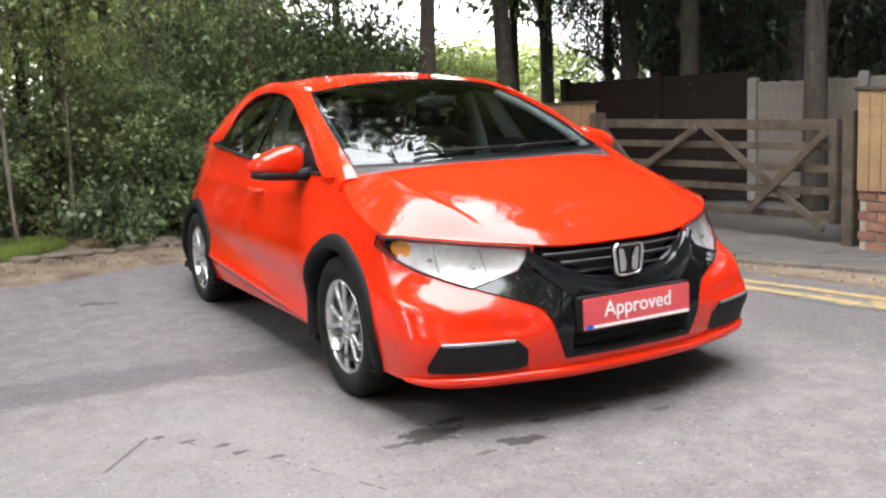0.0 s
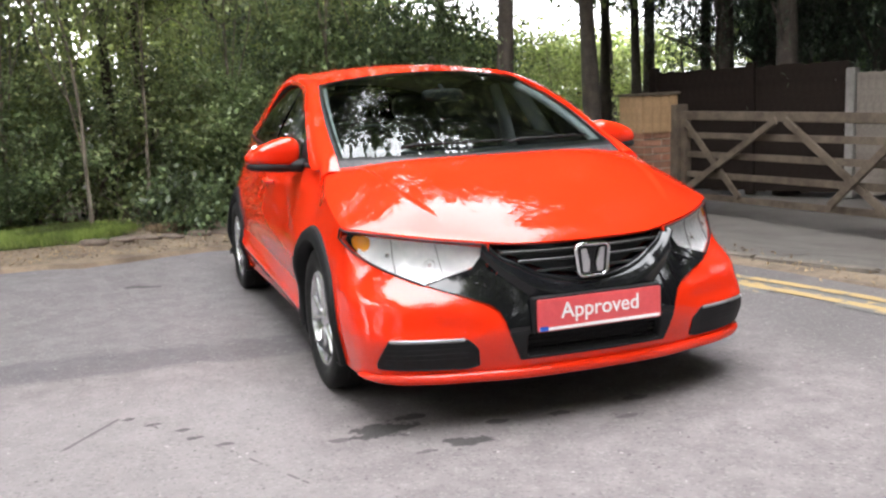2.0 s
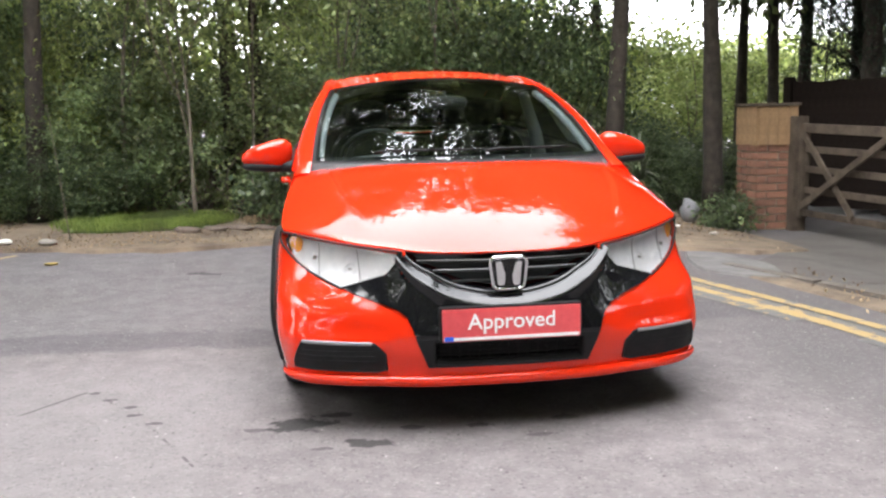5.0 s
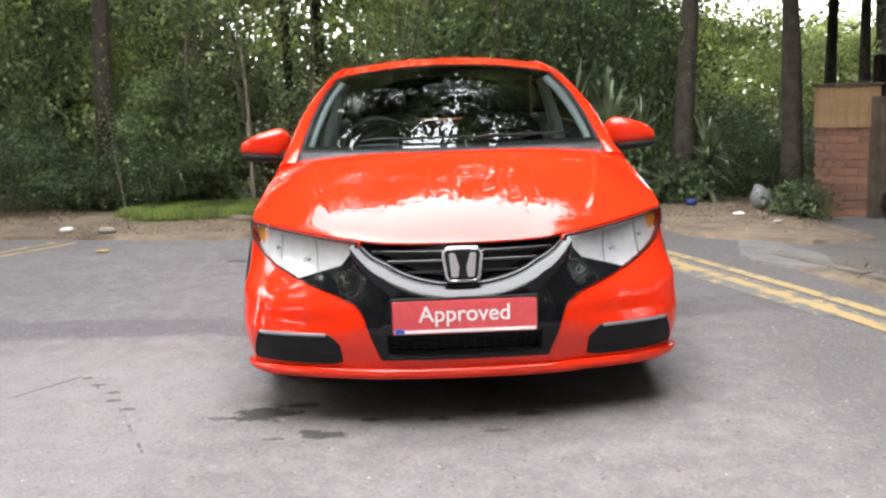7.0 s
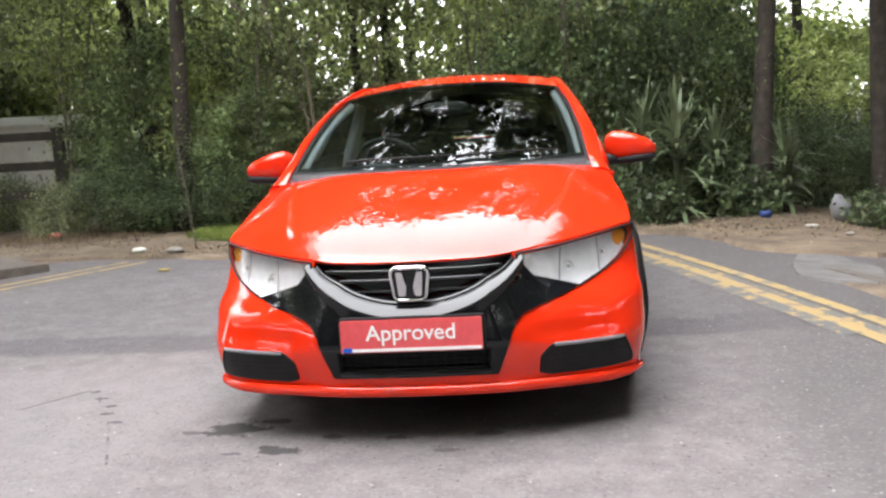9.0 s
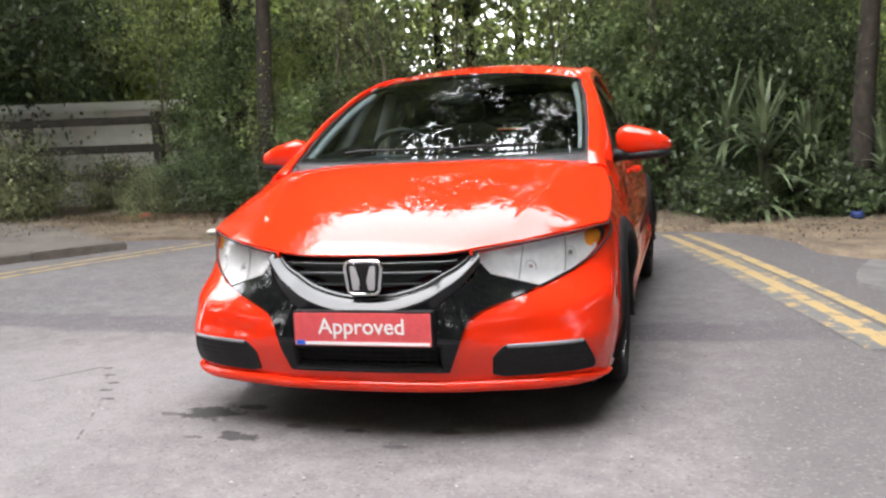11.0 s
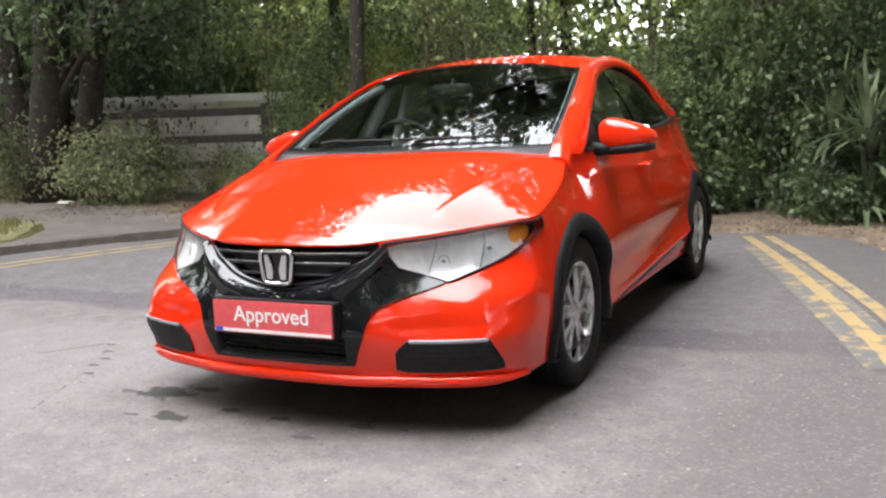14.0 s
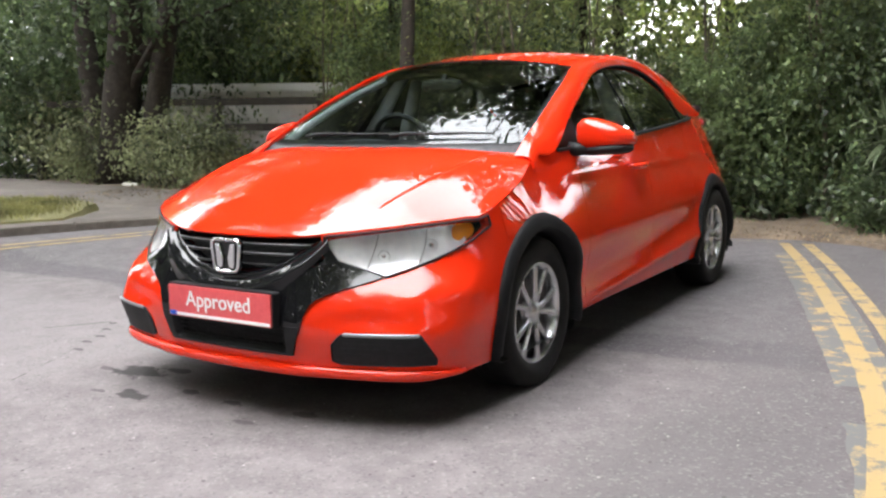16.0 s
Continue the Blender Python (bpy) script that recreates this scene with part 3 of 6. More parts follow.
# head lamps
for s in (-1, 1):
    q = np.linspace(1.74, 6.0, 60)
    k = np.linspace(0, 1, 14)[:, None]
    z = lamp_low(q)[None] * (1 - k) + lamp_top(q)[None] * k
    Q = np.broadcast_to(q[None], z.shape)
    g = on_wrap(Q, z, 0.005) * (s, 1, 1)
    lamp = sheet("headlamp", g if s > 0 else g[:, ::-1], LAMP_GLASS, car, "long swept-back headlamp with clear cover")
    lamp.visible_shadow = False
    wave = 0.004 * np.sin(Q * 9) * np.sin(np.pi * k) + 0.002 * np.sin(Q * 23 + 5 * k) * np.sin(np.pi * k)
    g = on_wrap(Q[:, :46], z[:, :46], (wave * 0.45 - 0.004 - 0.012 * np.minimum(k, (1 - k) * 8))[:, :46]) * (s, 1, 1)
    sheet("reflector", g if s > 0 else g[:, ::-1], REFLECTOR, lamp, "pale reflector with the sky's glint in its colour")
    g = on_wrap(Q[:, 45:], z[:, 45:], -0.02 * np.sin(np.pi * k) - 0.002) * (s, 1, 1)
    sheet("lamp_backing", g if s > 0 else g[:, ::-1], TRIM, lamp, "dark lamp tail")
    for qd, out in ((2.62, 0.010), (3.68, 0.012)):
        zd = np.linspace(float(lamp_low(qd)) + 0.008, float(lamp_top(np.array([qd]))[0]) - 0.008, 8)
        kd = (zd - float(lamp_low(qd))) / (float(lamp_top(np.array([qd]))[0]) - float(lamp_low(qd)))
        bm = bmesh.new()
        tube(bm, on_wrap(qd + 0.25 * kd, zd, out - 0.010 - 0.012 * np.minimum(kd, (1 - kd) * 8)) * (s, 1, 1), 0.0022, 6)
        part("lamp_divider", bm, SATIN, lamp, "grey divider between the reflectors", True)
    qi = np.linspace(4.55, 5.41, 20)
    ki = np.linspace(0, 1, 12)[:, None]
    tall = np.sqrt(np.maximum(0.02, 1 - ((qi - 4.98) / 0.44) ** 2))[None]
    zi = (lamp_low(qi) + lamp_top(qi))[None] / 2 + (lamp_top(qi) - lamp_low(qi))[None] * 0.46 * tall * (2 * ki - 1)
    g = on_wrap(np.broadcast_to(qi[None], zi.shape), zi, -0.014 + 0.010 * np.sin(np.pi * ki) * tall) * (s, 1, 1)
    sheet("indicator", g if s > 0 else g[:, ::-1], AMBER, lamp, "amber indicator")
    for qc, zc, r, m, name, tag in ((3.95, 0.640, 0.026, REFLECTOR, "lamp_bowl", "bright lamp bowl"), (2.95, 0.606, 0.022, SATIN, "lamp_bowl", "grey projector lamp")):
        c, n = wrap_z(np.array([qc]), np.array([zc]))
        c, n = (c[0] - n[0] * 0.010) * (s, 1, 1), n[0] * (s, 1, 1)
        bm = bmesh.new()
        turn = Vector(n).to_track_quat("X", "Z").to_matrix()
        lathe(bm, [(0.004, r), (0.002, r * 0.9), (-0.006, r * 0.7), (-0.010, r * 0.4), (-0.009, r * 0.3), (0.002, r * 0.26), (0.004, 0.0005)], 1, 24)
        for v in bm.verts:
            v.co = turn @ v.co + Vector(c)
        bowl = part(name, bm, m, lamp, tag, True)
        bm = bmesh.new()
        ball(bm, tuple(Vector(c) + Vector(n) * 0.002), (r * 0.42, r * 0.42, r * 0.36), 2.2, 12)
        part("bulb_cap", bm, CHROME, bowl, "small chrome bulb cap", True)
    bm = bmesh.new()
    rim = np.concatenate([on_wrap(q, lamp_low(q), 0.004), on_wrap(q[::-1], lamp_top(q[::-1]), 0.004)]) * (s, 1, 1)
    tube(bm, np.concatenate([rim, rim[:1]]), 0.0042, 6)
    part("lamp_seal", bm, MATT_BLACK, lamp, "thin black seal", True)

# fog grilles
for s in (-1, 1):
    q = np.linspace(1.98, 4.46, 40)
    lo, hi = fog_edges(q)
    k = np.linspace(0, 1, 12)[:, None]
    z = lo[None] * (1 - k) + hi[None] * k
    Q = np.broadcast_to(q[None], z.shape)
    dip = -0.003 * smooth01(k / 0.3) * smooth01((1 - k) / 0.3) * smooth01((q - 1.98) / 0.3)[None] * smooth01((4.46 - q) / 0.3)[None]
    g = on_wrap(Q, z, dip + 0.004) * (s, 1, 1)
    fog = sheet("fog_grille", g if s > 0 else g[:, ::-1], MATT_BLACK, car, "matt black grille in the bumper's corner")
    for zz in (0.255, 0.275, 0.295, 0.315, 0.335):
        ok = (hi > zz + 0.006) & (lo < zz - 0.006)
        bm = bmesh.new()
        tube(bm, on_wrap(q[ok], np.full(ok.sum(), zz), 0.0) * (s, 1, 1), 0.0022, 6)
        part("fog_bar", bm, MATT_BLACK, fog, "dark grille bar", True)
    bm = bmesh.new()
    rim = np.concatenate([on_wrap(q, lo, 0.002), on_wrap(q[::-1], hi[::-1], 0.002)]) * (s, 1, 1)
    tube(bm, np.concatenate([rim, rim[:1]]), 0.0045, 6)
    part("grille_rim", bm, MATT_BLACK, fog, "", True)
    qq = np.linspace(2.25, 3.98, 24)
    kk = np.linspace(0, 1, 4)[:, None]
    zz = (fog_edges(qq)[1] - 0.006)[None] + 0.012 * kk
    g = on_wrap(np.broadcast_to(qq[None], zz.shape), zz, 0.007 * np.sin(np.pi * (0.2 + 0.6 * kk)) + 0.002) * (s, 1, 1)
    sheet("silver_strip", g if s > 0 else g[:, ::-1], SATIN, fog, "silver strip over the grille")

# lip along the bumper's foot
bm = bmesh.new()
q = np.linspace(-5.3, 5.3, 81)
tube(bm, on_wrap(q, np.full(81, 0.198), 0.010), np.interp(np.abs(q), [0, 4.0, 5.3], [0.022, 0.021, 0.010]), 10, 0.8)
part("bumper_lip", bm, RED, car, "", True)
bm = bmesh.new()
tube(bm, on_wrap(q, np.full(81, 0.187), -0.02), 0.016, 8)
part("bumper_foot", bm, MATT_BLACK, car, "black edge under the bumper", True)

# arch trims, wheel wells
from mathutils.bvhtree import BVHTree
verts = shell.reshape(-1, 3)
cn = shell.shape[1]
body_tree = BVHTree.FromPolygons([tuple(v) for v in (wrap_v(qs[None, :], vs[:, None])).reshape(-1, 3)],
                                 [(i * cn + j, i * cn + j + 1, (i + 1) * cn + j + 1, (i + 1) * cn + j) for i in range(len(vs) - 1) for j in range(cn - 1)])
for ay in AXLES:
    for s in (-1, 1):
        rows = []
        for a in np.radians(np.linspace(-16, 196, 54)):
            row = []
            for r, off in ((0.338, -0.05), (0.345, 0.004), (0.352, 0.012), (0.375, 0.016), (0.398, 0.012), (0.404, 0.004), (0.405, -0.006)):
                y, z = ay + r * math.cos(a), HUB + r * math.sin(a)
                hit = body_tree.ray_cast(Vector((2, y, max(z, 0.19))), Vector((-1, 0, 0)))[0]
                x = hit.x if hit else 0.86
                row.append((s * (min(x, 0.886) + off), y, z))
            rows.append(row)
        g = np.array(rows)
        sheet("arch_trim", g if s < 0 else g[:, ::-1], TRIM, doors["front_wing" if ay < 1 else "rear_wing", s], "dark grey wheel arch trim", thick=0.006)
        bm = bmesh.new()
        lathe(bm, [(0.86, 0.37), (0.55, 0.37), (0.52, 0.34), (0.52, 0.02)], s, 40)
        for v in bm.verts:
            v.co.y, v.co.z = v.co.y + ay, max(v.co.z + HUB, 0.16)
        part("wheel_well", bm, DARK, doors["front_wing" if ay < 1 else "rear_wing", s], "black wheel well", True)
bm = bmesh.new()
block(bm, -0.66, -0.62, 0.19, 0.66, 3.0, 0.24, 0.02)
part("underbody", bm, DARK, car, "black underbody")


# wheels: tyre, rim, ten spokes in five pairs, hub cap, disc
def wheel(s):
    base = new("wheel")
    base.parent = car
    bm = bmesh.new()
    lathe(bm, [(0.075, 0.205), (0.093, 0.214), (0.105, 0.25), (0.102, 0.285), (0.090, 0.304), (0.06, 0.3115), (0.0, 0.313), (-0.06, 0.3115), (-0.09, 0.303), (-0.104, 0.26), (-0.09, 0.21)], s, 64)
    tyre = part("tyre", bm, TYRE, base, "black road tyre", True)
    for k in range(3):
        bm = bmesh.new()
        x = (-0.04 + 0.04 * k) * s
        tube(bm, [(x, 0.3126 * math.cos(a), 0.3126 * math.sin(a)) for a in np.linspace(0, 2 * math.pi, 49)], 0.003, 4)
        part("tread_groove", bm, DARK, tyre, "", True)
    bm = bmesh.new()
    lathe(bm, [(0.080, 0.212), (0.092, 0.208), (0.092, 0.200), (0.078, 0.192), (0.03, 0.184), (-0.06, 0.18), (-0.08, 0.2)], s, 64)
    rim = part("rim", bm, ALLOY, base, "silver alloy rim", True)
    for k in range(5):
        for d in (-1, 1):
            a = 2 * math.pi * k / 5 + 0.25
            root, tip = a + d * 0.16, a + d * 0.27
            bm = bmesh.new()
            path = [(s * x, r * math.sin(root + (tip - root) * f), r * math.cos(root + (tip - root) * f)) for x, r, f in ((0.066, 0.035, 0), (0.072, 0.08, 0.3), (0.074, 0.13, 0.65), (0.074, 0.175, 0.92), (0.072, 0.197, 1.0))]
            tube(bm, path, [0.015, 0.0125, 0.012, 0.0135, 0.017], 8, 1.0)
            part("spoke", bm, ALLOY, rim, "", True)
    bm = bmesh.new()
    lathe(bm, [(0.04, 0.058), (0.072, 0.054), (0.082, 0.04), (0.084, 0.034), (0.087, 0.03), (0.089, 0.0005)], s, 32)
    part("hub_cap", bm, ALLOY, rim, "", True)
    bm = bmesh.new()
    lathe(bm, [(0.0, 0.14), (0.018, 0.14), (0.02, 0.06), (0.02, 0.001)], s, 40)
    part("brake_disc", bm, plain_of("brake_steel", (0.22, 0.21, 0.2), 0.4, 0.9), base, "grey brake disc", True)
    bm = bmesh.new()
    lathe(bm, [(-0.03, 0.179), (-0.03, 0.001)], s, 32)
    part("wheel_back", bm, DARK, base, "", True)
    return base


for s in (-1, 1):
    first = wheel(s)
    first.location = (s * 0.762, AXLES[0], HUB)
    second = copy_thing(first, pose(s * 0.762, AXLES[1], HUB))

# mirrors
for s in (-1, 1):
    bm = bmesh.new()
    tilt = pose(0, 0, 0, 0, -4 * s, -10 * s).to_3x3()
    ball(bm, (s * 0.928, 0.50, 1.008), (0.128, 0.085, 0.074), 3.2, 28, tilt)
    for v in bm.verts:
        k = (v.co.x * s - 0.84) / 0.21
        v.co.z = 0.950 + (v.co.z - 0.950) * (1.06 - 0.56 * max(k, 0.0) ** 1.2)
        v.co.y += 0.02 * k
    mirror = part("door_mirror", bm, RED, doors["front_door", s], "red door mirror", True)
    bm = bmesh.new()
    ball(bm, (s * 0.93, 0.505, 0.938), (0.124, 0.080, 0.025), 2.8, 24, tilt)
    tube(bm, [(s * 0.90, 0.49, 0.938), (s * 0.83, 0.46, 0.938), (s * 0.775, 0.44, 0.940)], [0.026, 0.028, 0.036], 10)
    part("mirror_foot", bm, MATT_BLACK, mirror, "black mirror foot", True)
    bm = bmesh.new()
    ball(bm, (s * 0.945, 0.565, 0.996), (0.085, 0.012, 0.045), 3, 20, tilt)
    part("mirror_glass", bm, CHROME, mirror, "mirror glass", True)

# door handles
for s in (-1, 1):
    bm = bmesh.new()
    hits = []
    for y in np.linspace(1.03, 1.23, 7):
        hit = body_tree.ray_cast(Vector((2, y, 0.83)), Vector((-1, 0, 0)))[0]
        hits.append((s * (hit.x + (0.03 if 1.05 < y < 1.21 else 0.006)), y, 0.83 + 0.02 * (y - 1.1)))
    tube(bm, hits, [0.010, 0.014, 0.016, 0.016, 0.016, 0.014, 0.010], 10, 1.0)
    part("door_handle", bm, RED, doors["front_door", s], "red door handle", True)

# wipers on the glass
for x0, y0, x1, f in ((-0.42, 0.02, 0.13, 1), (0.10, -0.01, 0.56, 1)):
    bm = bmesh.new()
    pts = []
    for k in np.linspace(0, 1, 8):
        x = x0 + (x1 - x0) * k
        row = 0.9 + 0.6 * k * (1 - k) + 0.3 * k
        p = ws[int(row * 4), int(round((x / 0.7 + 1) * 50))]
        pts.append((x, p[1] - 0.008, p[2] + 0.014))
    tube(bm, pts, [0.009, 0.008, 0.007, 0.006, 0.006, 0.005, 0.005, 0.004], 6)
    part("wiper", bm, MATT_BLACK, car, "black wiper arm", True)
g = np.stack([cowl + (0, 0.004, -0.012), ws[0, np.linspace(0, 100, 161).round().astype(int)] + (0, 0, -0.004)])
mid_row = (g[0] + g[1]) / 2 + (0, 0, -0.012)
sheet("cowl_panel", np.stack([g[0], mid_row, g[1]]), DASH, car, "grey-black cowl panel under the windscreen")

# rear spoiler and tail lamps
bm = bmesh.new()
xs = np.linspace(-0.60, 0.60, 21)
tube(bm, [(x, 3.10 - 0.16 * (abs(x) / 0.64) ** 2, 1.125 - 0.02 * (abs(x) / 0.64) ** 2) for x in xs], 0.032, 10, 1.5)
part("rear_spoiler", bm, MATT_BLACK, car, "dark rear spoiler", True)
for s in (-1, 1):
    bm = bmesh.new()
    ball(bm, (s * 0.60, 3.02, 1.02), (0.045, 0.08, 0.03), 2.6, 16)
    part("tail_lamp", bm, plain_of("tail_lamp_red", (0.35, 0.01, 0.01), 0.15, coat=1.0), car, "dark red tail lamp", True)

# cabin
cabin = new("cabin")
cabin.parent = car
bm = bmesh.new()
block(bm, -0.72, 0.1, 0.30, 0.72, 2.9, 0.36)
part("cabin_floor", bm, CABIN, cabin)
dash = np.zeros((8, 21, 3))
for i, (y, z) in enumerate(((0.06, 0.955), (0.16, 0.965), (0.35, 0.965), (0.52, 0.96), (0.60, 0.935), (0.63, 0.85), (0.62, 0.7), (0.60, 0.45))):
    x = np.linspace(-0.70, 0.70, 21)
    dash[i] = np.stack([x, np.full(21, y) + 0.10 * (np.abs(x) / 0.7) ** 2, z + 0.022 * np.exp(-((x + 0.36) / 0.17) ** 2) * (i in (2, 3, 4))], -1)
sheet("dashboard", dash, DASH, cabin, "dark grey dashboard")
bm = bmesh.new()
ring = [(-0.36 + 0.185 * math.cos(a), 0.80 - 0.065 * math.sin(a), 0.93 + 0.172 * math.sin(a)) for a in np.linspace(0, 2 * math.pi, 41)]
tube(bm, ring, 0.015, 8)
tube(bm, [(-0.36, 0.62, 0.88), (-0.36, 0.79, 0.93)], [0.03, 0.05], 10)
tube(bm, [(-0.53, 0.80, 0.93), (-0.36, 0.80, 0.93), (-0.19, 0.80, 0.93)], [0.015, 0.03, 0.015], 8)
part("steering_wheel", bm, MATT_BLACK, cabin, "black steering wheel", True)
for x in (-0.36, 0.36):
    for y0, wide in ((1.25, 0.24), (2.15, 0.30)):
        bm = bmesh.new()
        lean = pose(0, 0, 0, -18, 0, 0).to_3x3()
        ball(bm, (x, y0, 0.80), (wide, 0.085, 0.33), 3.0, 20, lean)
        seat = part("seat_back", bm, CABIN, cabin, "dark fabric seat", True)
        bm = bmesh.new()
        ball(bm, (x, y0 + 0.14, 1.19), (0.125, 0.05, 0.085), 3.0, 16, lean)
        part("headrest", bm, CABIN, seat, "", True)
        bm = bmesh.new()
        ball(bm, (x, y0 - 0.28, 0.50), (wide, 0.27, 0.09), 3.0, 16)
        part("seat_cushion", bm, CABIN, seat, "", True)
bm = bmesh.new()
ball(bm, (0, 0.62, 1.245), (0.12, 0.02, 0.034), 3.2, 16)
tube(bm, [(0, 0.63, 1.26), (0, 0.66, 1.30)], 0.012, 6)
part("rear_view_mirror", bm, MATT_BLACK, cabin, "black rear view mirror", True)
for s in (-1, 1):
    bm = bmesh.new()
    tube(bm, [tuple((np.array(p) + (-0.028, 0.012, -0.03)) * (s, 1, 1)) for p in spline(A_LINE, np.linspace(0.05, 2.9, 10))], 0.022, 8)
    part("pillar_trim", bm, PALE_TRIM, cabin, "pale grey pillar trim", True)
    bm = bmesh.new()
    tube(bm, [(s * 0.70, 1.30, 0.80), (s * 0.66, 1.30, 1.05), (s * 0.575, 1.27, 1.30)], [0.05, 0.04, 0.03], 8, 1.3)
    part("centre_pillar_trim", bm, PALE_TRIM, cabin, "pale grey pillar trim", True)
    top = belt[(belt[:, 1] > 0.42) & (belt[:, 1] < 2.6)][::4]
    g = np.stack([top + (-0.022, 0, 0.016), top + (-0.045, 0, 0.012), top + (-0.06, 0, -0.16)]) * (s, 1, 1)
    sheet("door_capping", g if s > 0 else g[:, ::-1], CABIN, cabin, "dark capping along the door's inside")
    bm = bmesh.new()
    block(bm, *((s * 0.74, 0.6, 0.35, s * 0.77, 2.3, 0.90) if s > 0 else (s * 0.77, 0.6, 0.35, s * 0.74, 2.3, 0.90)), 0.01)
    part("door_lining", bm, CABIN, cabin, "dark door lining")
shelf = np.array([[(x, y, 1.02) for x in np.linspace(-0.6, 0.6, 7)] for y in (2.42, 2.75, 3.02)])
sheet("parcel_shelf", shelf, CABIN, cabin, "dark parcel shelf behind the rear seats", thick=0.02)
lining = across([(x - 0.03, y, z - 0.02) for x, y, z in RAIL[3:]], [(x, y, z - 0.03) for x, y, z in MIDDLE[3:]], np.linspace(0.05, 3.4, 24), 15)
sheet("roof_lining", lining, plain_of("grey_roof_lining", (0.07, 0.072, 0.075), 0.9), cabin, "grey roof lining")


# ---- ground ----
from mathutils.geometry import tessellate_polygon


def asphalt():
    """Old grey asphalt: pale and coarse in front, a dark mended strip across, smoother behind; oil spots, cracks, chippings."""
    m, nt, p = nodes_of("old_asphalt")
    N, L = nt.nodes.new, nt.links.new

    def val(op, a, b=None, c=None):
        n = N("ShaderNodeMath")
        n.operation = op
        for i, v in enumerate((a, b, c)):
            if v is not None:
                if isinstance(v, (int, float)):
                    n.inputs[i].default_value = v
                else:
                    L(v, n.inputs[i])
        return n.outputs[0]

    def step(v, lo, hi):
        n = N("ShaderNodeMapRange")
        n.interpolation_type = "SMOOTHSTEP"
        n.inputs[1].default_value, n.inputs[2].default_value = lo, hi
        L(v, n.inputs[0])
        return n.outputs[0]

    def mixed(f, a, b):
        n = N("ShaderNodeMix")
        n.data_type = "RGBA"
        for i, v in ((0, f), (6, a), (7, b)):
            if isinstance(v, tuple):
                n.inputs[i].default_value = (*v, 1)
            elif isinstance(v, (int, float)):
                n.inputs[i].default_value = v
            else:
                L(v, n.inputs[i])
        return n.outputs[2]

    at = N("ShaderNodeTexCoord").outputs["Object"]

    def noisy(scale, detail=6, rough=0.6):
        n = N("ShaderNodeTexNoise")
        n.inputs["Scale"].default_value, n.inputs["Detail"].default_value, n.inputs["Roughness"].default_value = scale, detail, rough
        L(at, n.inputs["Vector"])
        return n.outputs[0]

    def chips(scale):
        n = N("ShaderNodeTexVoronoi")
        n.inputs["Scale"].default_value = scale
        L(at, n.inputs["Vector"])
        return n

    xyz = N("ShaderNodeSeparateXYZ")
    L(at, xyz.inputs[0])
    x, y = xyz.outputs[0], xyz.outputs[1]
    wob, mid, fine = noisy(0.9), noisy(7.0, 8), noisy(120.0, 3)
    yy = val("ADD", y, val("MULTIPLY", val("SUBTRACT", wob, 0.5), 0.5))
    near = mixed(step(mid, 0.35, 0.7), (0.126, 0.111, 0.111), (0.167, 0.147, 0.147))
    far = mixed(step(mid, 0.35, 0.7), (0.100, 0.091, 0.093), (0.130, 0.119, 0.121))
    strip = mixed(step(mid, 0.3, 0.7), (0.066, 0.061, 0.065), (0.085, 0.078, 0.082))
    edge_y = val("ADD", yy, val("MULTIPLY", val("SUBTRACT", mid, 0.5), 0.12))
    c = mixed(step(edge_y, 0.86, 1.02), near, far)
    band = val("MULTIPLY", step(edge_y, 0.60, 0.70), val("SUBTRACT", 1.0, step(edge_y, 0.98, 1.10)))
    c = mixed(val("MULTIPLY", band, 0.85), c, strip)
    c = mixed(val("MULTIPLY", step(wob, 0.52, 0.72), 0.4), c, (0.09, 0.084, 0.078))
    # drive-side shade painted in darker, and a paler worn bay, both with ragged edges
    xx = val("ADD", x, val("ADD", val("MULTIPLY", val("SUBTRACT", wob, 0.5), 0.8), val("MULTIPLY", val("SUBTRACT", mid, 0.5), 0.2)))
    c = mixed(val("MULTIPLY", step(xx, 1.0, 1.9), 0.72), c, (0.080, 0.073, 0.074))
    bay = val("MULTIPLY", val("SUBTRACT", 1.0, step(xx, -1.25, -0.95)), val("SUBTRACT", 1.0, step(edge_y, 0.0, 0.5)))
    c = mixed(val("MULTIPLY", bay, 0.4), c, (0.19, 0.175, 0.171))
    # single stones in the binder
    v1, v2 = chips(95.0), chips(40.0)
    sep = N("ShaderNodeSeparateColor")
    L(v1.outputs["Color"], sep.inputs[0])
    c = mixed(val("MULTIPLY", step(sep.outputs[0], 0.80, 0.98), 0.3), c, (0.25, 0.24, 0.225))
    c = mixed(val("MULTIPLY", step(sep.outputs[1], 0.80, 0.98), 0.3), c, (0.04, 0.039, 0.038))
    sep2 = N("ShaderNodeSeparateColor")
    L(v2.outputs["Color"], sep2.inputs[0])
    speck = val("MULTIPLY", step(sep2.outputs[0], 0.955, 0.985), val("SUBTRACT", 1.0, step(v2.outputs["Distance"], 0.20, 0.34)))
    c = mixed(val("MULTIPLY", speck, 0.8), c, (0.045, 0.04, 0.036))
    speck2 = val("MULTIPLY", step(sep2.outputs[1], 0.975, 0.99), val("SUBTRACT", 1.0, step(v2.outputs["Distance"], 0.16, 0.28)))
    c = mixed(val("MULTIPLY", speck2, 0.8), c, (0.36, 0.34, 0.32))
    # oil spots and scrapes, each with its own ragged outline
    rag = noisy(14.0, 6)
    trail = [(-1.69 + 0.075 * i + 0.02 * (i % 3), -0.13 - 0.115 * i, 0.030 + 0.010 * (i % 2), 0.020, 0.7) for i in range(5)]
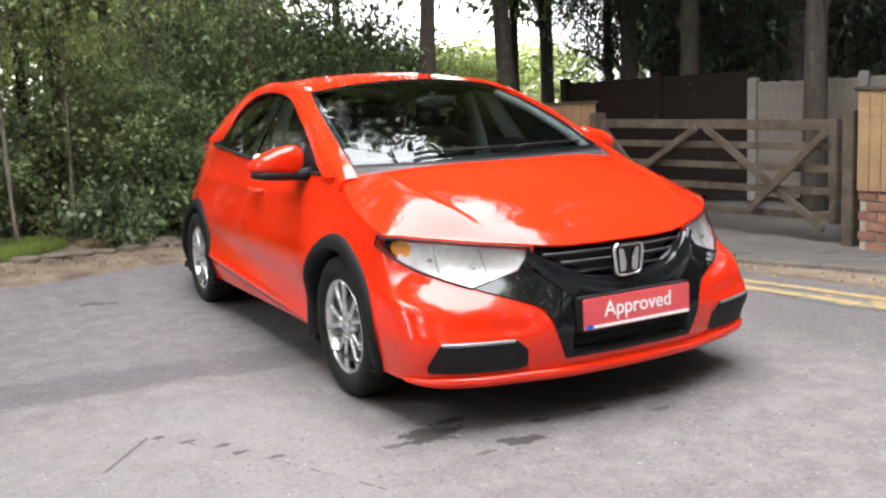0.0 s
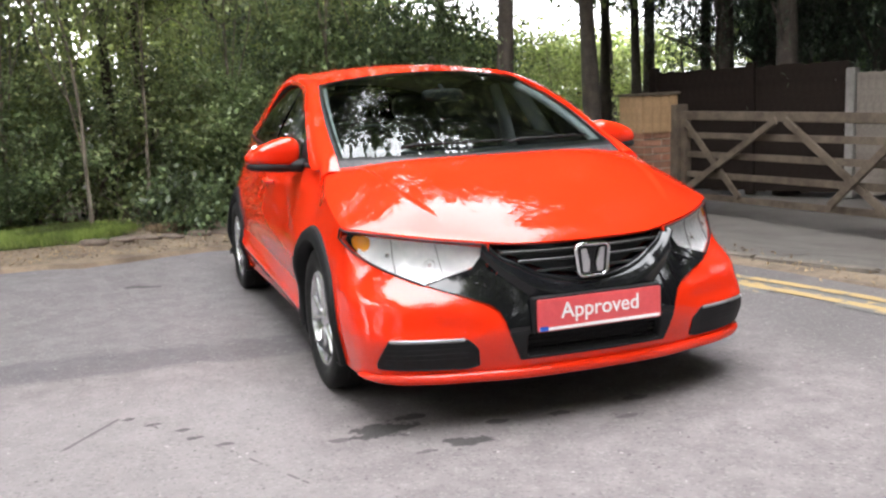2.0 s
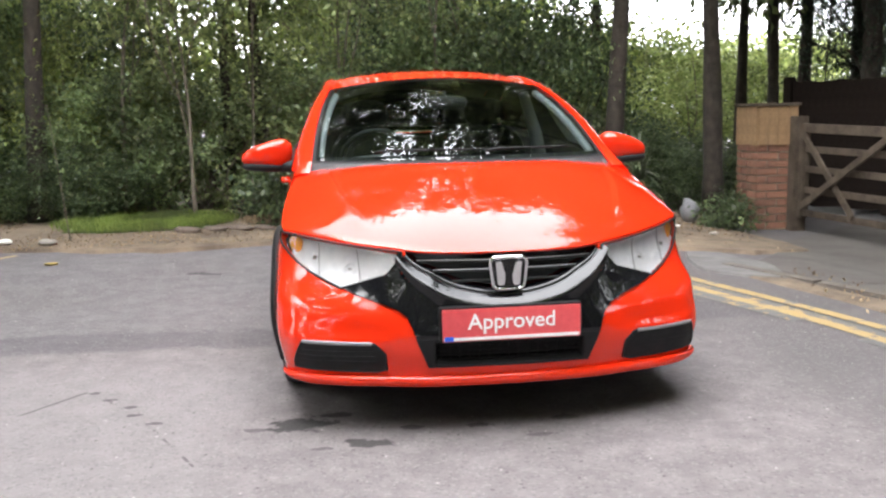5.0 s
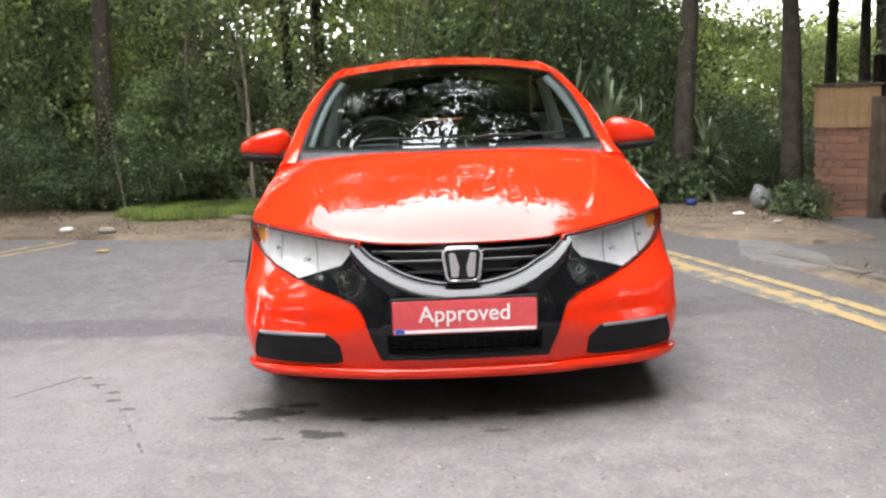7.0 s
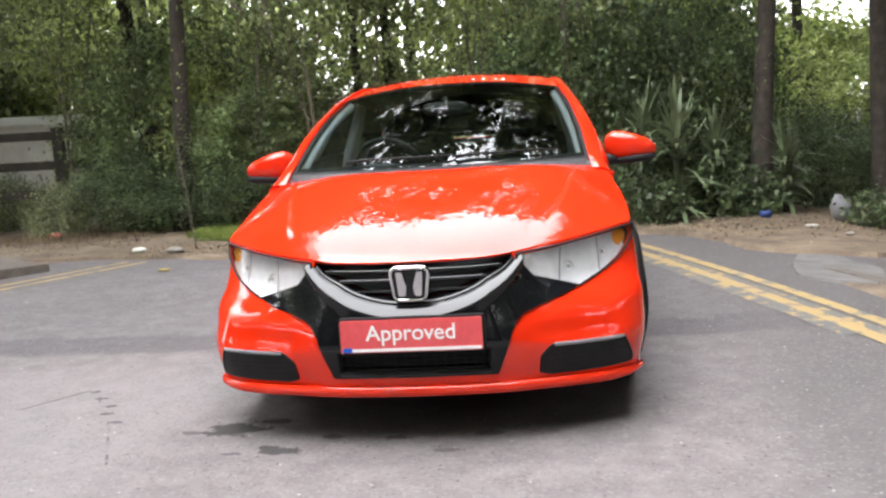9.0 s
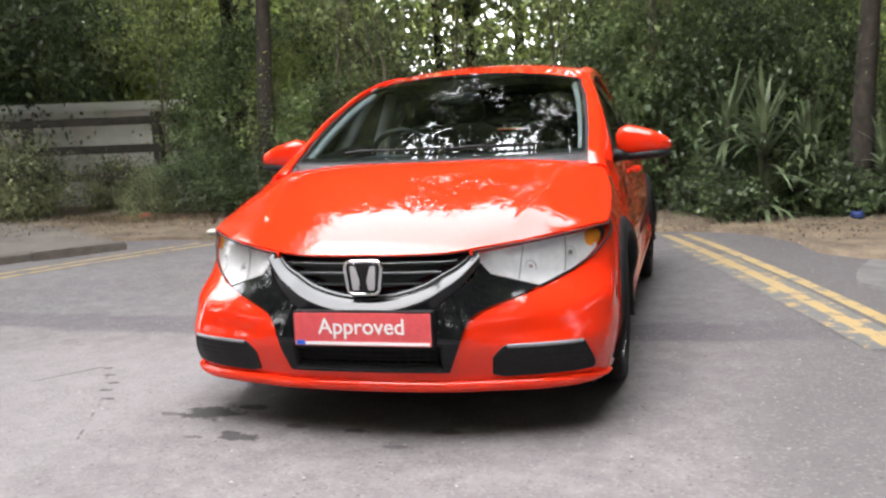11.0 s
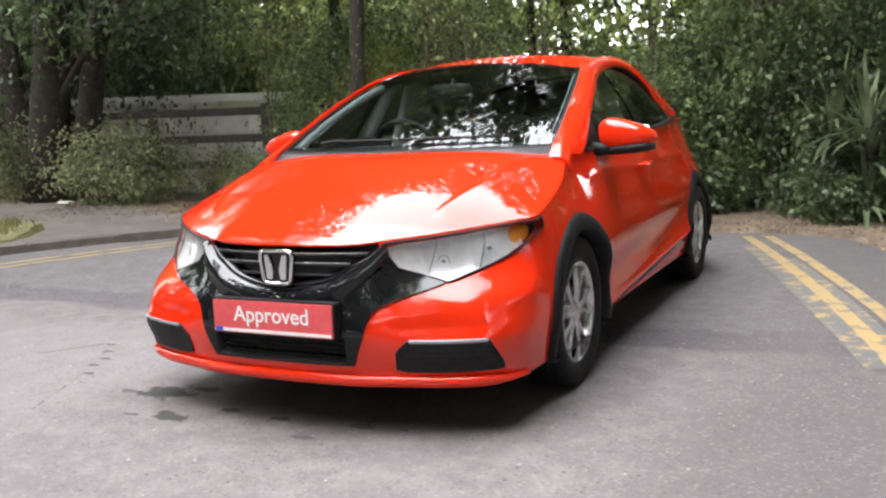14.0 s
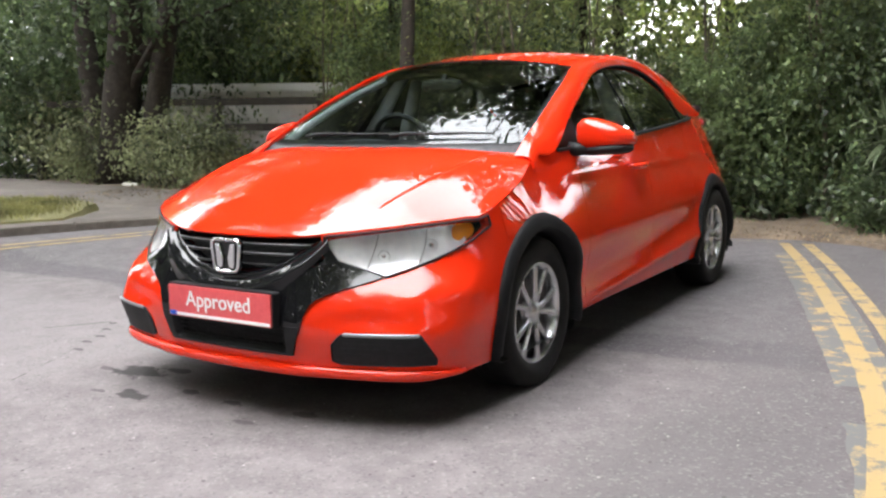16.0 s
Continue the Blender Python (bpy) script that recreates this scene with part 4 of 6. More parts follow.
    spots = [(-0.79, -0.70, 0.14, 0.085, 0.85), (-0.55, -0.95, 0.085, 0.045, 0.8), (-0.09, -0.83, 0.06, 0.03, 0.75), (-1.52, 2.66, 0.12, 0.06, 0.75),
             (-0.97, -0.74, 0.05, 0.025, 0.6), (-0.65, -0.60, 0.06, 0.03, 0.7), (-0.70, -0.98, 0.05, 0.02, 0.6), (-0.36, -0.80, 0.05, 0.025, 0.7),
             (0.10, -0.98, 0.05, 0.02, 0.5), (0.25, -0.80, 0.07, 0.035, 0.6)]
    for sx, sy, rx, ry, k in spots + trail:
        d = val("SQRT", val("ADD", val("POWER", val("DIVIDE", val("SUBTRACT", x, sx), rx), 2.0), val("POWER", val("DIVIDE", val("SUBTRACT", y, sy), ry), 2.0)))
        d = val("ADD", d, val("MULTIPLY", val("SUBTRACT", rag, 0.5), 3.4))
        c = mixed(val("MULTIPLY", val("SUBTRACT", 1.0, step(d, 0.75, 1.1)), k), c, (0.02, 0.019, 0.018))
    for ax, ay, bx, by, wide in ((-1.93, -0.40, -1.72, -0.10, 0.011), (-1.70, -0.10, -1.36, -0.66, 0.012), (-1.36, -0.66, -1.15, -1.1, 0.008)):
        ln = math.hypot(bx - ax, by - ay)
        ux, uy = (bx - ax) / ln, (by - ay) / ln
        dx, dy = val("SUBTRACT", x, ax), val("SUBTRACT", y, ay)
        along = val("ADD", val("MULTIPLY", dx, ux), val("MULTIPLY", dy, uy))
        off = val("ABSOLUTE", val("SUBTRACT", val("MULTIPLY", dx, uy), val("MULTIPLY", dy, ux)))
        on = val("MULTIPLY", step(along, 0.0, 0.02), val("SUBTRACT", 1.0, step(along, ln - 0.02, ln)))
        on = val("MULTIPLY", on, val("SUBTRACT", 1.0, step(off, wide * 0.5, wide)))
        if wide > 0.0115 or wide < 0.01:
            on = val("MULTIPLY", on, step(rag, 0.5, 0.58))
        c = mixed(val("MULTIPLY", on, 0.7), c, (0.04, 0.037, 0.034))
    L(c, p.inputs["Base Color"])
    p.inputs["Roughness"].default_value = 0.85
    p.inputs["Specular IOR Level"].default_value = 0.3
    b1 = N("ShaderNodeBump")
    b1.inputs["Strength"].default_value, b1.inputs["Distance"].default_value = 0.35, 0.005
    L(val("ADD", v1.outputs["Distance"], val("MULTIPLY", fine, 0.6)), b1.inputs["Height"]), L(b1.outputs[0], p.inputs["Normal"])
    return m


ASPHALT = asphalt()
SOIL = rough_of("dry_soil_and_litter", (0.08, 0.06, 0.042), (0.20, 0.15, 0.105), 3.0, 0.95, bump=1.0, fine=45)
FOOTWAY = rough_of("old_footway_asphalt", (0.082, 0.070, 0.060), (0.135, 0.115, 0.098), 2.5, 0.9, bump=0.5, fine=90)
APRON = rough_of("dusty_drive", (0.06, 0.053, 0.048), (0.095, 0.085, 0.078), 2.2, 0.9, bump=0.5, fine=90)
KERB = rough_of("kerb_concrete", (0.075, 0.064, 0.053), (0.135, 0.117, 0.098), 6, 0.9, bump=0.6, fine=70)
STONE = rough_of("rubble_stone", (0.075, 0.056, 0.043), (0.145, 0.115, 0.094), 5, 0.9, bump=0.8, fine=40, island=0.2)


def worn_paint(name, worn):
    """Yellow road paint, rubbed through to the asphalt in ragged places."""
    m, nt, p = nodes_of(name)
    N, L = nt.nodes.new, nt.links.new
    at, n1, n2, rng, mix, tone = N("ShaderNodeTexCoord"), N("ShaderNodeTexNoise"), N("ShaderNodeTexNoise"), N("ShaderNodeMapRange"), N("ShaderNodeMix"), N("ShaderNodeMix")
    n1.inputs["Scale"].default_value, n1.inputs["Detail"].default_value, n1.inputs["Roughness"].default_value = 7.0, 9, 0.72
    n2.inputs["Scale"].default_value = 2.0
    L(at.outputs["Object"], n1.inputs["Vector"]), L(at.outputs["Object"], n2.inputs["Vector"])
    rng.inputs[1].default_value, rng.inputs[2].default_value = worn - 0.05, worn + 0.03
    L(n1.outputs[0], rng.inputs[0])
    mix.data_type = tone.data_type = "RGBA"
    tone.inputs[6].default_value, tone.inputs[7].default_value = (0.31, 0.21, 0.078, 1), (0.28, 0.205, 0.10, 1)
    L(n2.outputs[0], tone.inputs[0])
    mix.inputs[6].default_value = (0.10, 0.097, 0.096, 1)
    L(rng.outputs[0], mix.inputs[0]), L(tone.outputs[2], mix.inputs[7]), L(mix.outputs[2], p.inputs["Base Color"])
    p.inputs["Roughness"].default_value = 0.75
    return m


YELLOW, OLD_YELLOW = worn_paint("yellow_road_paint", 0.44), worn_paint("rubbed_yellow_paint", 0.56)


# The land climbs a little to the left of the car, towards the footway and the thicket, and falls towards the gate.
LAND_C = np.array([0.6, -4.0, 1.15])


def land_k(x, y):
    x, y = np.asarray(x, float), np.asarray(y, float)
    r = np.hypot(x - LAND_C[0], y - LAND_C[1])
    return 1 - (0.10 * smooth01((r - 6.0) / 2.5) + 0.06 * smooth01((r - 9.0) / 1.8)) * smooth01((0.5 - x) / 3.0) * smooth01((y + 1.0) / 2.5)


def lay(p):
    """Places of a level plan (n, 3) on the climbing land."""
    p = np.asarray(p, float)
    out = LAND_C + (p - LAND_C) * land_k(p[..., 0], p[..., 1])[..., None]
    out[..., 2] -= 0.14 * smooth01((p[..., 0] - 2.7) / 1.4) * smooth01(p[..., 1] / 1.5)
    return out


def lay_mesh(ob):
    n = len(ob.data.vertices)
    co = np.empty(n * 3, np.float32)
    ob.data.vertices.foreach_get("co", co)
    ob.data.vertices.foreach_set("co", lay(co.reshape(-1, 3)).astype(np.float32).ravel())
    ob.data.update()
    return ob


def flat(name, outline, z, material, label="", kind="structure", ragged=0.0, drop=0.03, cell=0.35):
    """A low sheet with an outline (x, y) and a slope down at its rim, finely cut and a little uneven."""
    pts = [Vector((x, y, 0)) for x, y in outline]
    fine = []
    for a, b in zip(pts, pts[1:] + pts[:1]):
        n = max(1, int((b - a).length / cell))
        for k in range(n):
            q = a.lerp(b, k / n)
            w = noise.noise(q * 1.3) * ragged + noise.noise(q * 4.1) * ragged * 0.5
            fine.append(q + Vector((w * 0.5, w, 0)))
    area = sum(p.x * q.y - q.x * p.y for p, q in zip(fine, fine[1:] + fine[:1]))
    if area < 0:
        fine.reverse()
    bm = bmesh.new()
    n = len(fine)
    top = [bm.verts.new((q.x, q.y, z)) for q in fine]
    rim = []
    for i, q in enumerate(fine):
        way = (fine[(i + 1) % n] - fine[i - 1]).normalized()
        rim.append(bm.verts.new((q.x + way.y * drop * 1.5, q.y - way.x * drop * 1.5, -0.01)))
    for tri in tessellate_polygon([fine]):
        bm.faces.new([top[i] for i in tri])
    for i in range(n):
        bm.faces.new([rim[i], rim[(i + 1) % n], top[(i + 1) % n], top[i]])
    for _ in range(6):
        long = [e for e in bm.edges if e.calc_length() > 0.6 and (e.verts[0].co + e.verts[1].co).length < 32]
        if not long:
            break
        bmesh.ops.subdivide_edges(bm, edges=long, cuts=1, use_grid_fill=False)
        bmesh.ops.triangulate(bm, faces=[f for f in bm.faces if len(f.verts) > 4])
    bmesh.ops.recalc_face_normals(bm, faces=bm.faces[:])
    return tagged(lay_mesh(part(name, bm, material)), label, kind=kind)


def hollow(x, y):
    return -0.020 * np.exp(-(((x / 1.2) ** 2 + ((y - 1.2) / 2.4) ** 2) ** 2) * 0.5)


# the one sheet of ground that reaches the horizon
g = np.zeros((321, 321, 3))
span = np.sign(np.linspace(-1, 1, 321)) * np.abs(np.linspace(-1, 1, 321)) ** 3 * 160
g[..., 0], g[..., 1] = np.meshgrid(span, span)
# the worn hollow in which the car stands
g[..., 2] = hollow(g[..., 0], g[..., 1])
g = lay(g)
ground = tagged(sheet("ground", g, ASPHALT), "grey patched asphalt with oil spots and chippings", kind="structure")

verge = flat("verge", [(-3.55, 4.75), (-2.8, 4.32), (-1.4, 4.38), (-0.7, 4.45), (0.3, 4.72), (1.05, 4.95), (1.5, 4.65), (2.0, 3.95), (2.3, 3.15), (2.85, 2.75), (3.66, 3.35), (3.7, 5.2), (5.2, 9.5), (-3, 14), (-14, 12), (-12.3, 7.0), (-8.2, 6.3), (-6.6, 6.0), (-5.0, 4.7)], 0.035, SOIL, "dry brown verge of soil and leaf litter", ragged=0.22)
apron = flat("drive_apron", [(2.85, 1.05), (3.15, 0.15), (3.3, -0.9), (3.75, -1.2), (3.8, 1.0), (9.5, 2.0), (9.0, 8.0), (3.95, 4.2), (3.5, 3.5), (3.0, 2.7), (2.55, 2.2)], 0.015, APRON, "dusty asphalt drive before the gate", ragged=0.08)
mended_patch = flat("drive_patch", [(2.12, 2.05), (2.22, 2.6), (2.34, 2.95), (2.58, 2.8), (2.68, 2.15), (2.55, 1.62), (2.36, 1.75)], 0.019, rough_of("pale_mended_asphalt", (0.085, 0.08, 0.078), (0.155, 0.147, 0.143), 4, 0.9, bump=0.4, fine=80), "pale mended patch at the drive's mouth", ragged=0.1, drop=0.01, cell=0.1)
litter_strip = flat("leaf_litter_strip", [(2.32, 1.9), (2.52, 0.9), (2.62, 0.0), (2.72, -0.9), (3.05, -0.9), (2.95, 0.15), (2.66, 1.05), (2.45, 2.0)], 0.012, SOIL, "strip of dry leaf litter in the gutter", ragged=0.07)
footway = flat("footway", [(-5.25, 3.1), (-5.80, 1.9), (-6.6, -1.4), (-40, -2), (-40, 9), (-12.6, 6.9), (-8.4, 6.15), (-6.7, 5.9), (-4.5, 4.15)], 0.075, FOOTWAY, "worn asphalt footway", ragged=0.05)
grass_bank = flat("grass_strip", [(-5.75, 2.75), (-6.2, 1.8), (-6.9, -0.7), (-10.8, -0.5), (-9.4, 3.2), (-7.9, 4.25), (-6.7, 4.05)], 0.095, rough_of("grass_soil", (0.10, 0.095, 0.035), (0.18, 0.165, 0.07), 4, 0.95, bump=0.8), "mown grass strip beside the footway", ragged=0.08)
lawn_patch = flat("grass_patch", [(-3.5, 5.75), (-3.1, 5.6), (-2.3, 5.6), (-2.0, 5.75), (-1.9, 6.6), (-2.4, 7.2), (-3.5, 7.2)], 0.048, rough_of("grass_soil_green", (0.04, 0.07, 0.015), (0.08, 0.11, 0.03), 4, 0.95, bump=0.8), "patch of green grass on the verge", ragged=0.15)


def ribbon(name, line, wide, z, material, label):
    """A painted line along a way (x, y)."""
    t = np.linspace(0, len(line) - 1, 14 * len(line))
    c = spline([(x, y, 0) for x, y in line], t)
    d = np.gradient(c, axis=0)
    n = np.stack([-d[:, 1], d[:, 0], 0 * d[:, 0]], -1)
    n /= np.linalg.norm(n, axis=-1, keepdims=True)
    w = wide / 2 * (1 + 0.10 * np.array([noise.noise(Vector(p) * 9) for p in c]))[:, None]
    two = np.stack([c + n * w, c - n * w])
    two[..., 2] = z + hollow(two[..., 0], two[..., 1])
    return tagged(sheet(name, lay(two), material), label, kind="structure")


R_LINE = [(0.90, 4.50), (1.22, 3.55), (1.55, 2.45), (1.83, 1.42), (2.06, 0.45), (2.19, -0.4), (2.28, -1.4), (2.33, -2.6)]
ribbon("yellow_line_1", R_LINE, 0.085, 0.005, YELLOW, "yellow kerbside line, rubbed at the edges")
ribbon("yellow_line_2", [(x + 0.175 + 0.004 * i, y + 0.03) for i, (x, y) in enumerate(R_LINE)], 0.085, 0.005, YELLOW, "yellow kerbside line, rubbed at the edges")
ribbon("old_yellow_line_1", [(1.00, 4.0), (1.19, 3.40), (1.45, 2.50), (1.69, 1.63), (1.86, 1.01), (1.99, 0.49)], 0.15, 0.004, OLD_YELLOW, "old rubbed-out yellow line beside the new one")
ribbon("old_yellow_line_2", [(2.13, 0.04), (2.19, -0.25), (2.26, -0.6), (2.32, -1.2)], 0.23, 0.0045, OLD_YELLOW, "old rubbed-out yellow line beside the new one")
ribbon("old_yellow_line_3", [(1.35, 3.35), (1.68, 2.25), (1.95, 1.2), (2.16, 0.3), (2.30, -0.8)], 0.09, 0.0045, OLD_YELLOW, "old rubbed-out yellow line between the new ones")
ribbon("yellow_end_line", [(0.0, 4.50), (0.45, 4.53), (1.05, 4.60)], 0.07, 0.004, OLD_YELLOW, "faint yellow end line")
L_LINE = [(-3.50, 4.35), (-3.88, 3.65), (-4.27, 2.87), (-4.62, 2.03), (-4.92, 1.23), (-5.34, -0.06), (-5.64, -1.5)]
ribbon("yellow_line_3", L_LINE, 0.08, 0.005, YELLOW, "yellow kerbside line")
ribbon("yellow_line_4", [(x - 0.21, y + 0.06) for x, y in L_LINE], 0.08, 0.005, YELLOW, "yellow kerbside line")


def kerb_run(name, line, long, wide, high, label, sink=0.02):
    """Kerb stones laid end to end along a way (x, y); each one a piece."""
    base = thing(name, label, "kerb", kind="structure")
    t = np.linspace(0, len(line) - 1, 400)
    c = spline([(x, y, 0) for x, y in line], t)
    far = np.concatenate([[0], np.cumsum(np.linalg.norm(np.diff(c, axis=0), axis=1))])
    bm = bmesh.new()
    block(bm, -long / 2 + 0.006, -wide / 2, -sink, long / 2 - 0.006, wide / 2, high, 0.012)
    me = bpy.data.meshes.new("kerb_stone")
    bm.to_mesh(me)
    bm.free()
    me.materials.append(KERB)
    for k in range(int(far[-1] / long)):
        mid_at = [np.interp((k + 0.5) * long, far, c[:, i]) for i in range(2)]
        a, b = [[np.interp((k + e) * long, far, c[:, i]) for i in range(2)] for e in (0, 1)]
        ob = new("kerb_stone", me)
        ob.parent = base
        mid_at = lay(np.array([*mid_at, random.uniform(-0.006, 0.006)]))
        ob.matrix_local = pose(*mid_at, random.uniform(-1, 1), 0, math.degrees(math.atan2(b[1] - a[1], b[0] - a[0])) + random.uniform(-0.8, 0.8)) @ Matrix.Diagonal((float(land_k(*mid_at[:2])), 1, 1, 1))
    return base


kerb_run("kerb", [(-4.35, 4.05), (-4.75, 3.6), (-5.2, 2.95), (-5.72, 1.8), (-6.2, 0.4), (-6.6, -1.6)], 0.9, 0.13, 0.07, "low grey concrete kerb along the footway")
kerb_run("dropped_kerb", [(2.38, 2.3), (2.78, 1.05), (3.08, 0.15), (3.24, -0.9)], 0.9, 0.11, 0.022, "flush dropped kerb stones before the drive")

# rough edging stones on the verge
edging = thing("edging_stones", "row of rough reddish edging stones on the verge", "stones", (0, 0, 0), kind="")
for i in range(9):
    k = i / 8
    bm = bmesh.new()
    ball(bm, (0, 0, 0), (0.07 + 0.09 * random.random(), 0.05, 0.022 + 0.025 * random.random()), 2.6, 14)
    for v in bm.verts:
        v.co *= 1 + 0.35 * noise.noise(v.co * 14 + Vector((i * 3, 0, 0)))
    ob = part("stone", bm, STONE, edging, smooth=True)
    ob.matrix_local = pose(*lay(np.array([-2.5 + 2.35 * k, 5.62 - 0.34 * k + random.uniform(-0.12, 0.12), 0.045])), random.uniform(-6, 6), random.uniform(-4, 4), -8 + random.uniform(-9, 9))


# ---- gate, piers, fences ----
# wood darkened for the deep shade the gate stands in
OAK = rough_of("weathered_gate_wood", (0.042, 0.032, 0.024), (0.088, 0.070, 0.053), 6, 0.85, spec=0.2, bump=0.6, fine=50, island=0.15)
BOARD = rough_of("golden_fence_board", (0.18, 0.11, 0.055), (0.27, 0.17, 0.088), 4, 0.8, bump=0.5, fine=40)
GREY_BOARD = rough_of("grey_fence_board", (0.10, 0.086, 0.075), (0.17, 0.148, 0.13), 4, 0.85, spec=0.2, bump=0.5, fine=40)
# dark boards, deepened further for the conifers' shade over them
DARK_BOARD = rough_of("dark_shaded_board", (0.009, 0.007, 0.006), (0.018, 0.013, 0.011), 4, 0.9, spec=0.08, bump=0.5, fine=40)
CONCRETE = rough_of("concrete_post", (0.12, 0.113, 0.105), (0.18, 0.17, 0.158), 6, 0.9, bump=0.4, fine=60)
MORTAR = rough_of("pale_mortar", (0.22, 0.19, 0.155), (0.32, 0.28, 0.23), 12, 0.95, bump=0.4)


def brick_look(name, a, b):
    m = rough_of(name, a, b, 14, 0.9, bump=0.7, fine=80)
    nt = m.node_tree
    p = nt.nodes["Principled BSDF"]
    src = p.inputs["Base Color"].links[0].from_socket
    info, hsv, rng = nt.nodes.new("ShaderNodeObjectInfo"), nt.nodes.new("ShaderNodeHueSaturation"), nt.nodes.new("ShaderNodeMapRange")
    rng.inputs[3].default_value, rng.inputs[4].default_value = 0.72, 1.22
    nt.links.new(info.outputs["Random"], rng.inputs[0]), nt.links.new(rng.outputs[0], hsv.inputs["Value"])
    nt.links.new(src, hsv.inputs["Color"]), nt.links.new(hsv.outputs[0], p.inputs["Base Color"])
    return m


GATE_C = Vector((-1.6, -3.9, 1.2))
BY_GATE = Matrix.Translation(GATE_C) @ Matrix.Scale(1.11, 4) @ Matrix.Translation(-GATE_C)
BRICK = brick_look("orange_red_brick", (0.15, 0.07, 0.045), (0.24, 0.115, 0.072))


def pier(x, y, wx, wy, brick_top, top, label):
    """A brick pier with boarding on top: courses of single bricks on a mortar core, boards, coping."""
    base = thing("gate_pier", label, "pier", (x, y, 0), "gate piers")
    bm = bmesh.new()
    block(bm, -wx / 2 + 0.012, -wy / 2 + 0.012, -0.02, wx / 2 - 0.012, wy / 2 - 0.012, brick_top)
    core = part("mortar_core", bm, MORTAR, base, "pale mortar")
    meshes = {}
    for long in (0.21, 0.10):
        bm = bmesh.new()
        block(bm, -long / 2, -0.051, 0, long / 2, 0.051, 0.063, 0.005)
        me = bpy.data.meshes.new("brick")
        bm.to_mesh(me)
        bm.free()
        me.materials.append(BRICK)
        meshes[long] = me
    for row in range(int(brick_top / 0.0755)):
        for face in range(4):
            side, turn = (wx, 0) if face % 2 == 0 else (wy, 90)
            off = (wy if face % 2 == 0 else wx) / 2 - 0.051
            at = -side / 2 + (0.0 if (row + face) % 2 else 0.112)
            while at < side / 2 - 0.05:
                long = 0.21 if at + 0.21 < side / 2 + 0.01 else 0.10
                if long == 0.10 and at + 0.10 > side / 2 + 0.012:
                    break
                c = at + long / 2
                s = 1 if face in (0, 1) else -1
                px, py = (c, -s * off) if face % 2 == 0 else (s * off, c)
                ob = new("brick", meshes[long])
                ob.parent = core
                ob.matrix_local = pose(px, py, 0.008 + row * 0.0755, 0, 0, turn + random.uniform(-0.6, 0.6))
                at += long + 0.012
    n = 0
    for face in range(4):
        side, turn = (wx, 0) if face % 2 == 0 else (wy, 90)
        count = max(3, round(side / 0.1))
        bm = bmesh.new()
        block(bm, -side / count / 2 + 0.002, -0.008, brick_top - 0.015, side / count / 2 - 0.002, 0.008, top, 0.003)
        me = bpy.data.meshes.new("board")
        bm.to_mesh(me)
        bm.free()
        me.materials.append(BOARD)
        s = 1 if face in (0, 1) else -1
        off = (wy if face % 2 == 0 else wx) / 2 + 0.006
        for k in range(count):
            c = -side / 2 + side / count * (k + 0.5)
            px, py = (c, -s * off) if face % 2 == 0 else (s * off, c)
            ob = new("board", me)
            ob.parent = base
            ob.matrix_local = pose(px, py, random.uniform(-0.004, 0.004), 0, 0, turn)
    bm = bmesh.new()
    block(bm, -wx / 2 - 0.03, -wy / 2 - 0.03, top, wx / 2 + 0.03, wy / 2 + 0.03, top + 0.03, 0.006)
    part("coping", bm, OAK, base, "weathered wooden coping board")
    base.matrix_basis = BY_GATE @ pose(x, y, 0)
    return base


pier(3.69, 4.42, 0.40, 0.44, 0.84, 1.20, "brick gate pier topped with golden boarding beside the gate post")
pier(4.0, 0.64, 0.42, 0.50, 0.47, 1.20, "low brick pier topped with tall golden boarding")

gate = thing("field_gate", "closed five-bar wooden field gate between two posts", "gate")
gate.matrix_basis = BY_GATE @ pose(3.88, 2.6, 0)


def timber(name, a, b, w, d, parent, label=""):
    """A squared bar from a to b, w high and d thick."""
    a, b = Vector(a), Vector(b)
    ln = (b - a).length
    bm = bmesh.new()
    block(bm, -w / 2, -d / 2, 0, w / 2, d / 2, ln, 0.006)
    for v in bm.verts:
        v.co.x += 0.004 * noise.noise(Vector((0, 3, v.co.z * 2)) + a)
    turn = (b - a).to_track_quat("Z", "X").to_matrix().to_4x4()
    if abs((b - a).normalized().z) < 0.999:
        zz = (b - a).normalized()
        yy = Vector((1, 0, 0)) if abs(zz.x) < 0.7 else Vector((0, 1, 0))
        xx = yy.cross(zz).normalized()
        yy = zz.cross(xx)
        turn = Matrix((xx, yy, zz)).transposed().to_4x4()
    for v in bm.verts:
        v.co = turn @ v.co + a
    return part(name, bm, OAK, parent, label)


Y0, Y1 = -1.47, 1.46
timber("gate_post", (0.0, 1.56, -0.1), (0.0, 1.56, 1.10), 0.14, 0.14, gate, "thick square gate post")
timber("gate_post", (0.03, -1.56, -0.1), (0.03, -1.56, 1.05), 0.10, 0.10, gate, "square gate post")
timber("top_rail", (0, Y0, 0.945), (0, Y1, 0.99), 0.085, 0.06, gate)
for z0, z1 in ((0.775, 0.79), (0.60, 0.60), (0.42, 0.40), (0.22, 0.18)):
    timber("rail", (0, Y0, z0), (0, Y1, z1), 0.062, 0.025, gate)
timber("stile", (0, Y0 + 0.03, 0.17), (0, Y0 + 0.03, 0.99), 0.075, 0.06, gate)
timber("stile", (0, Y1 - 0.03, 0.13), (0, Y1 - 0.03, 1.03), 0.085, 0.06, gate)
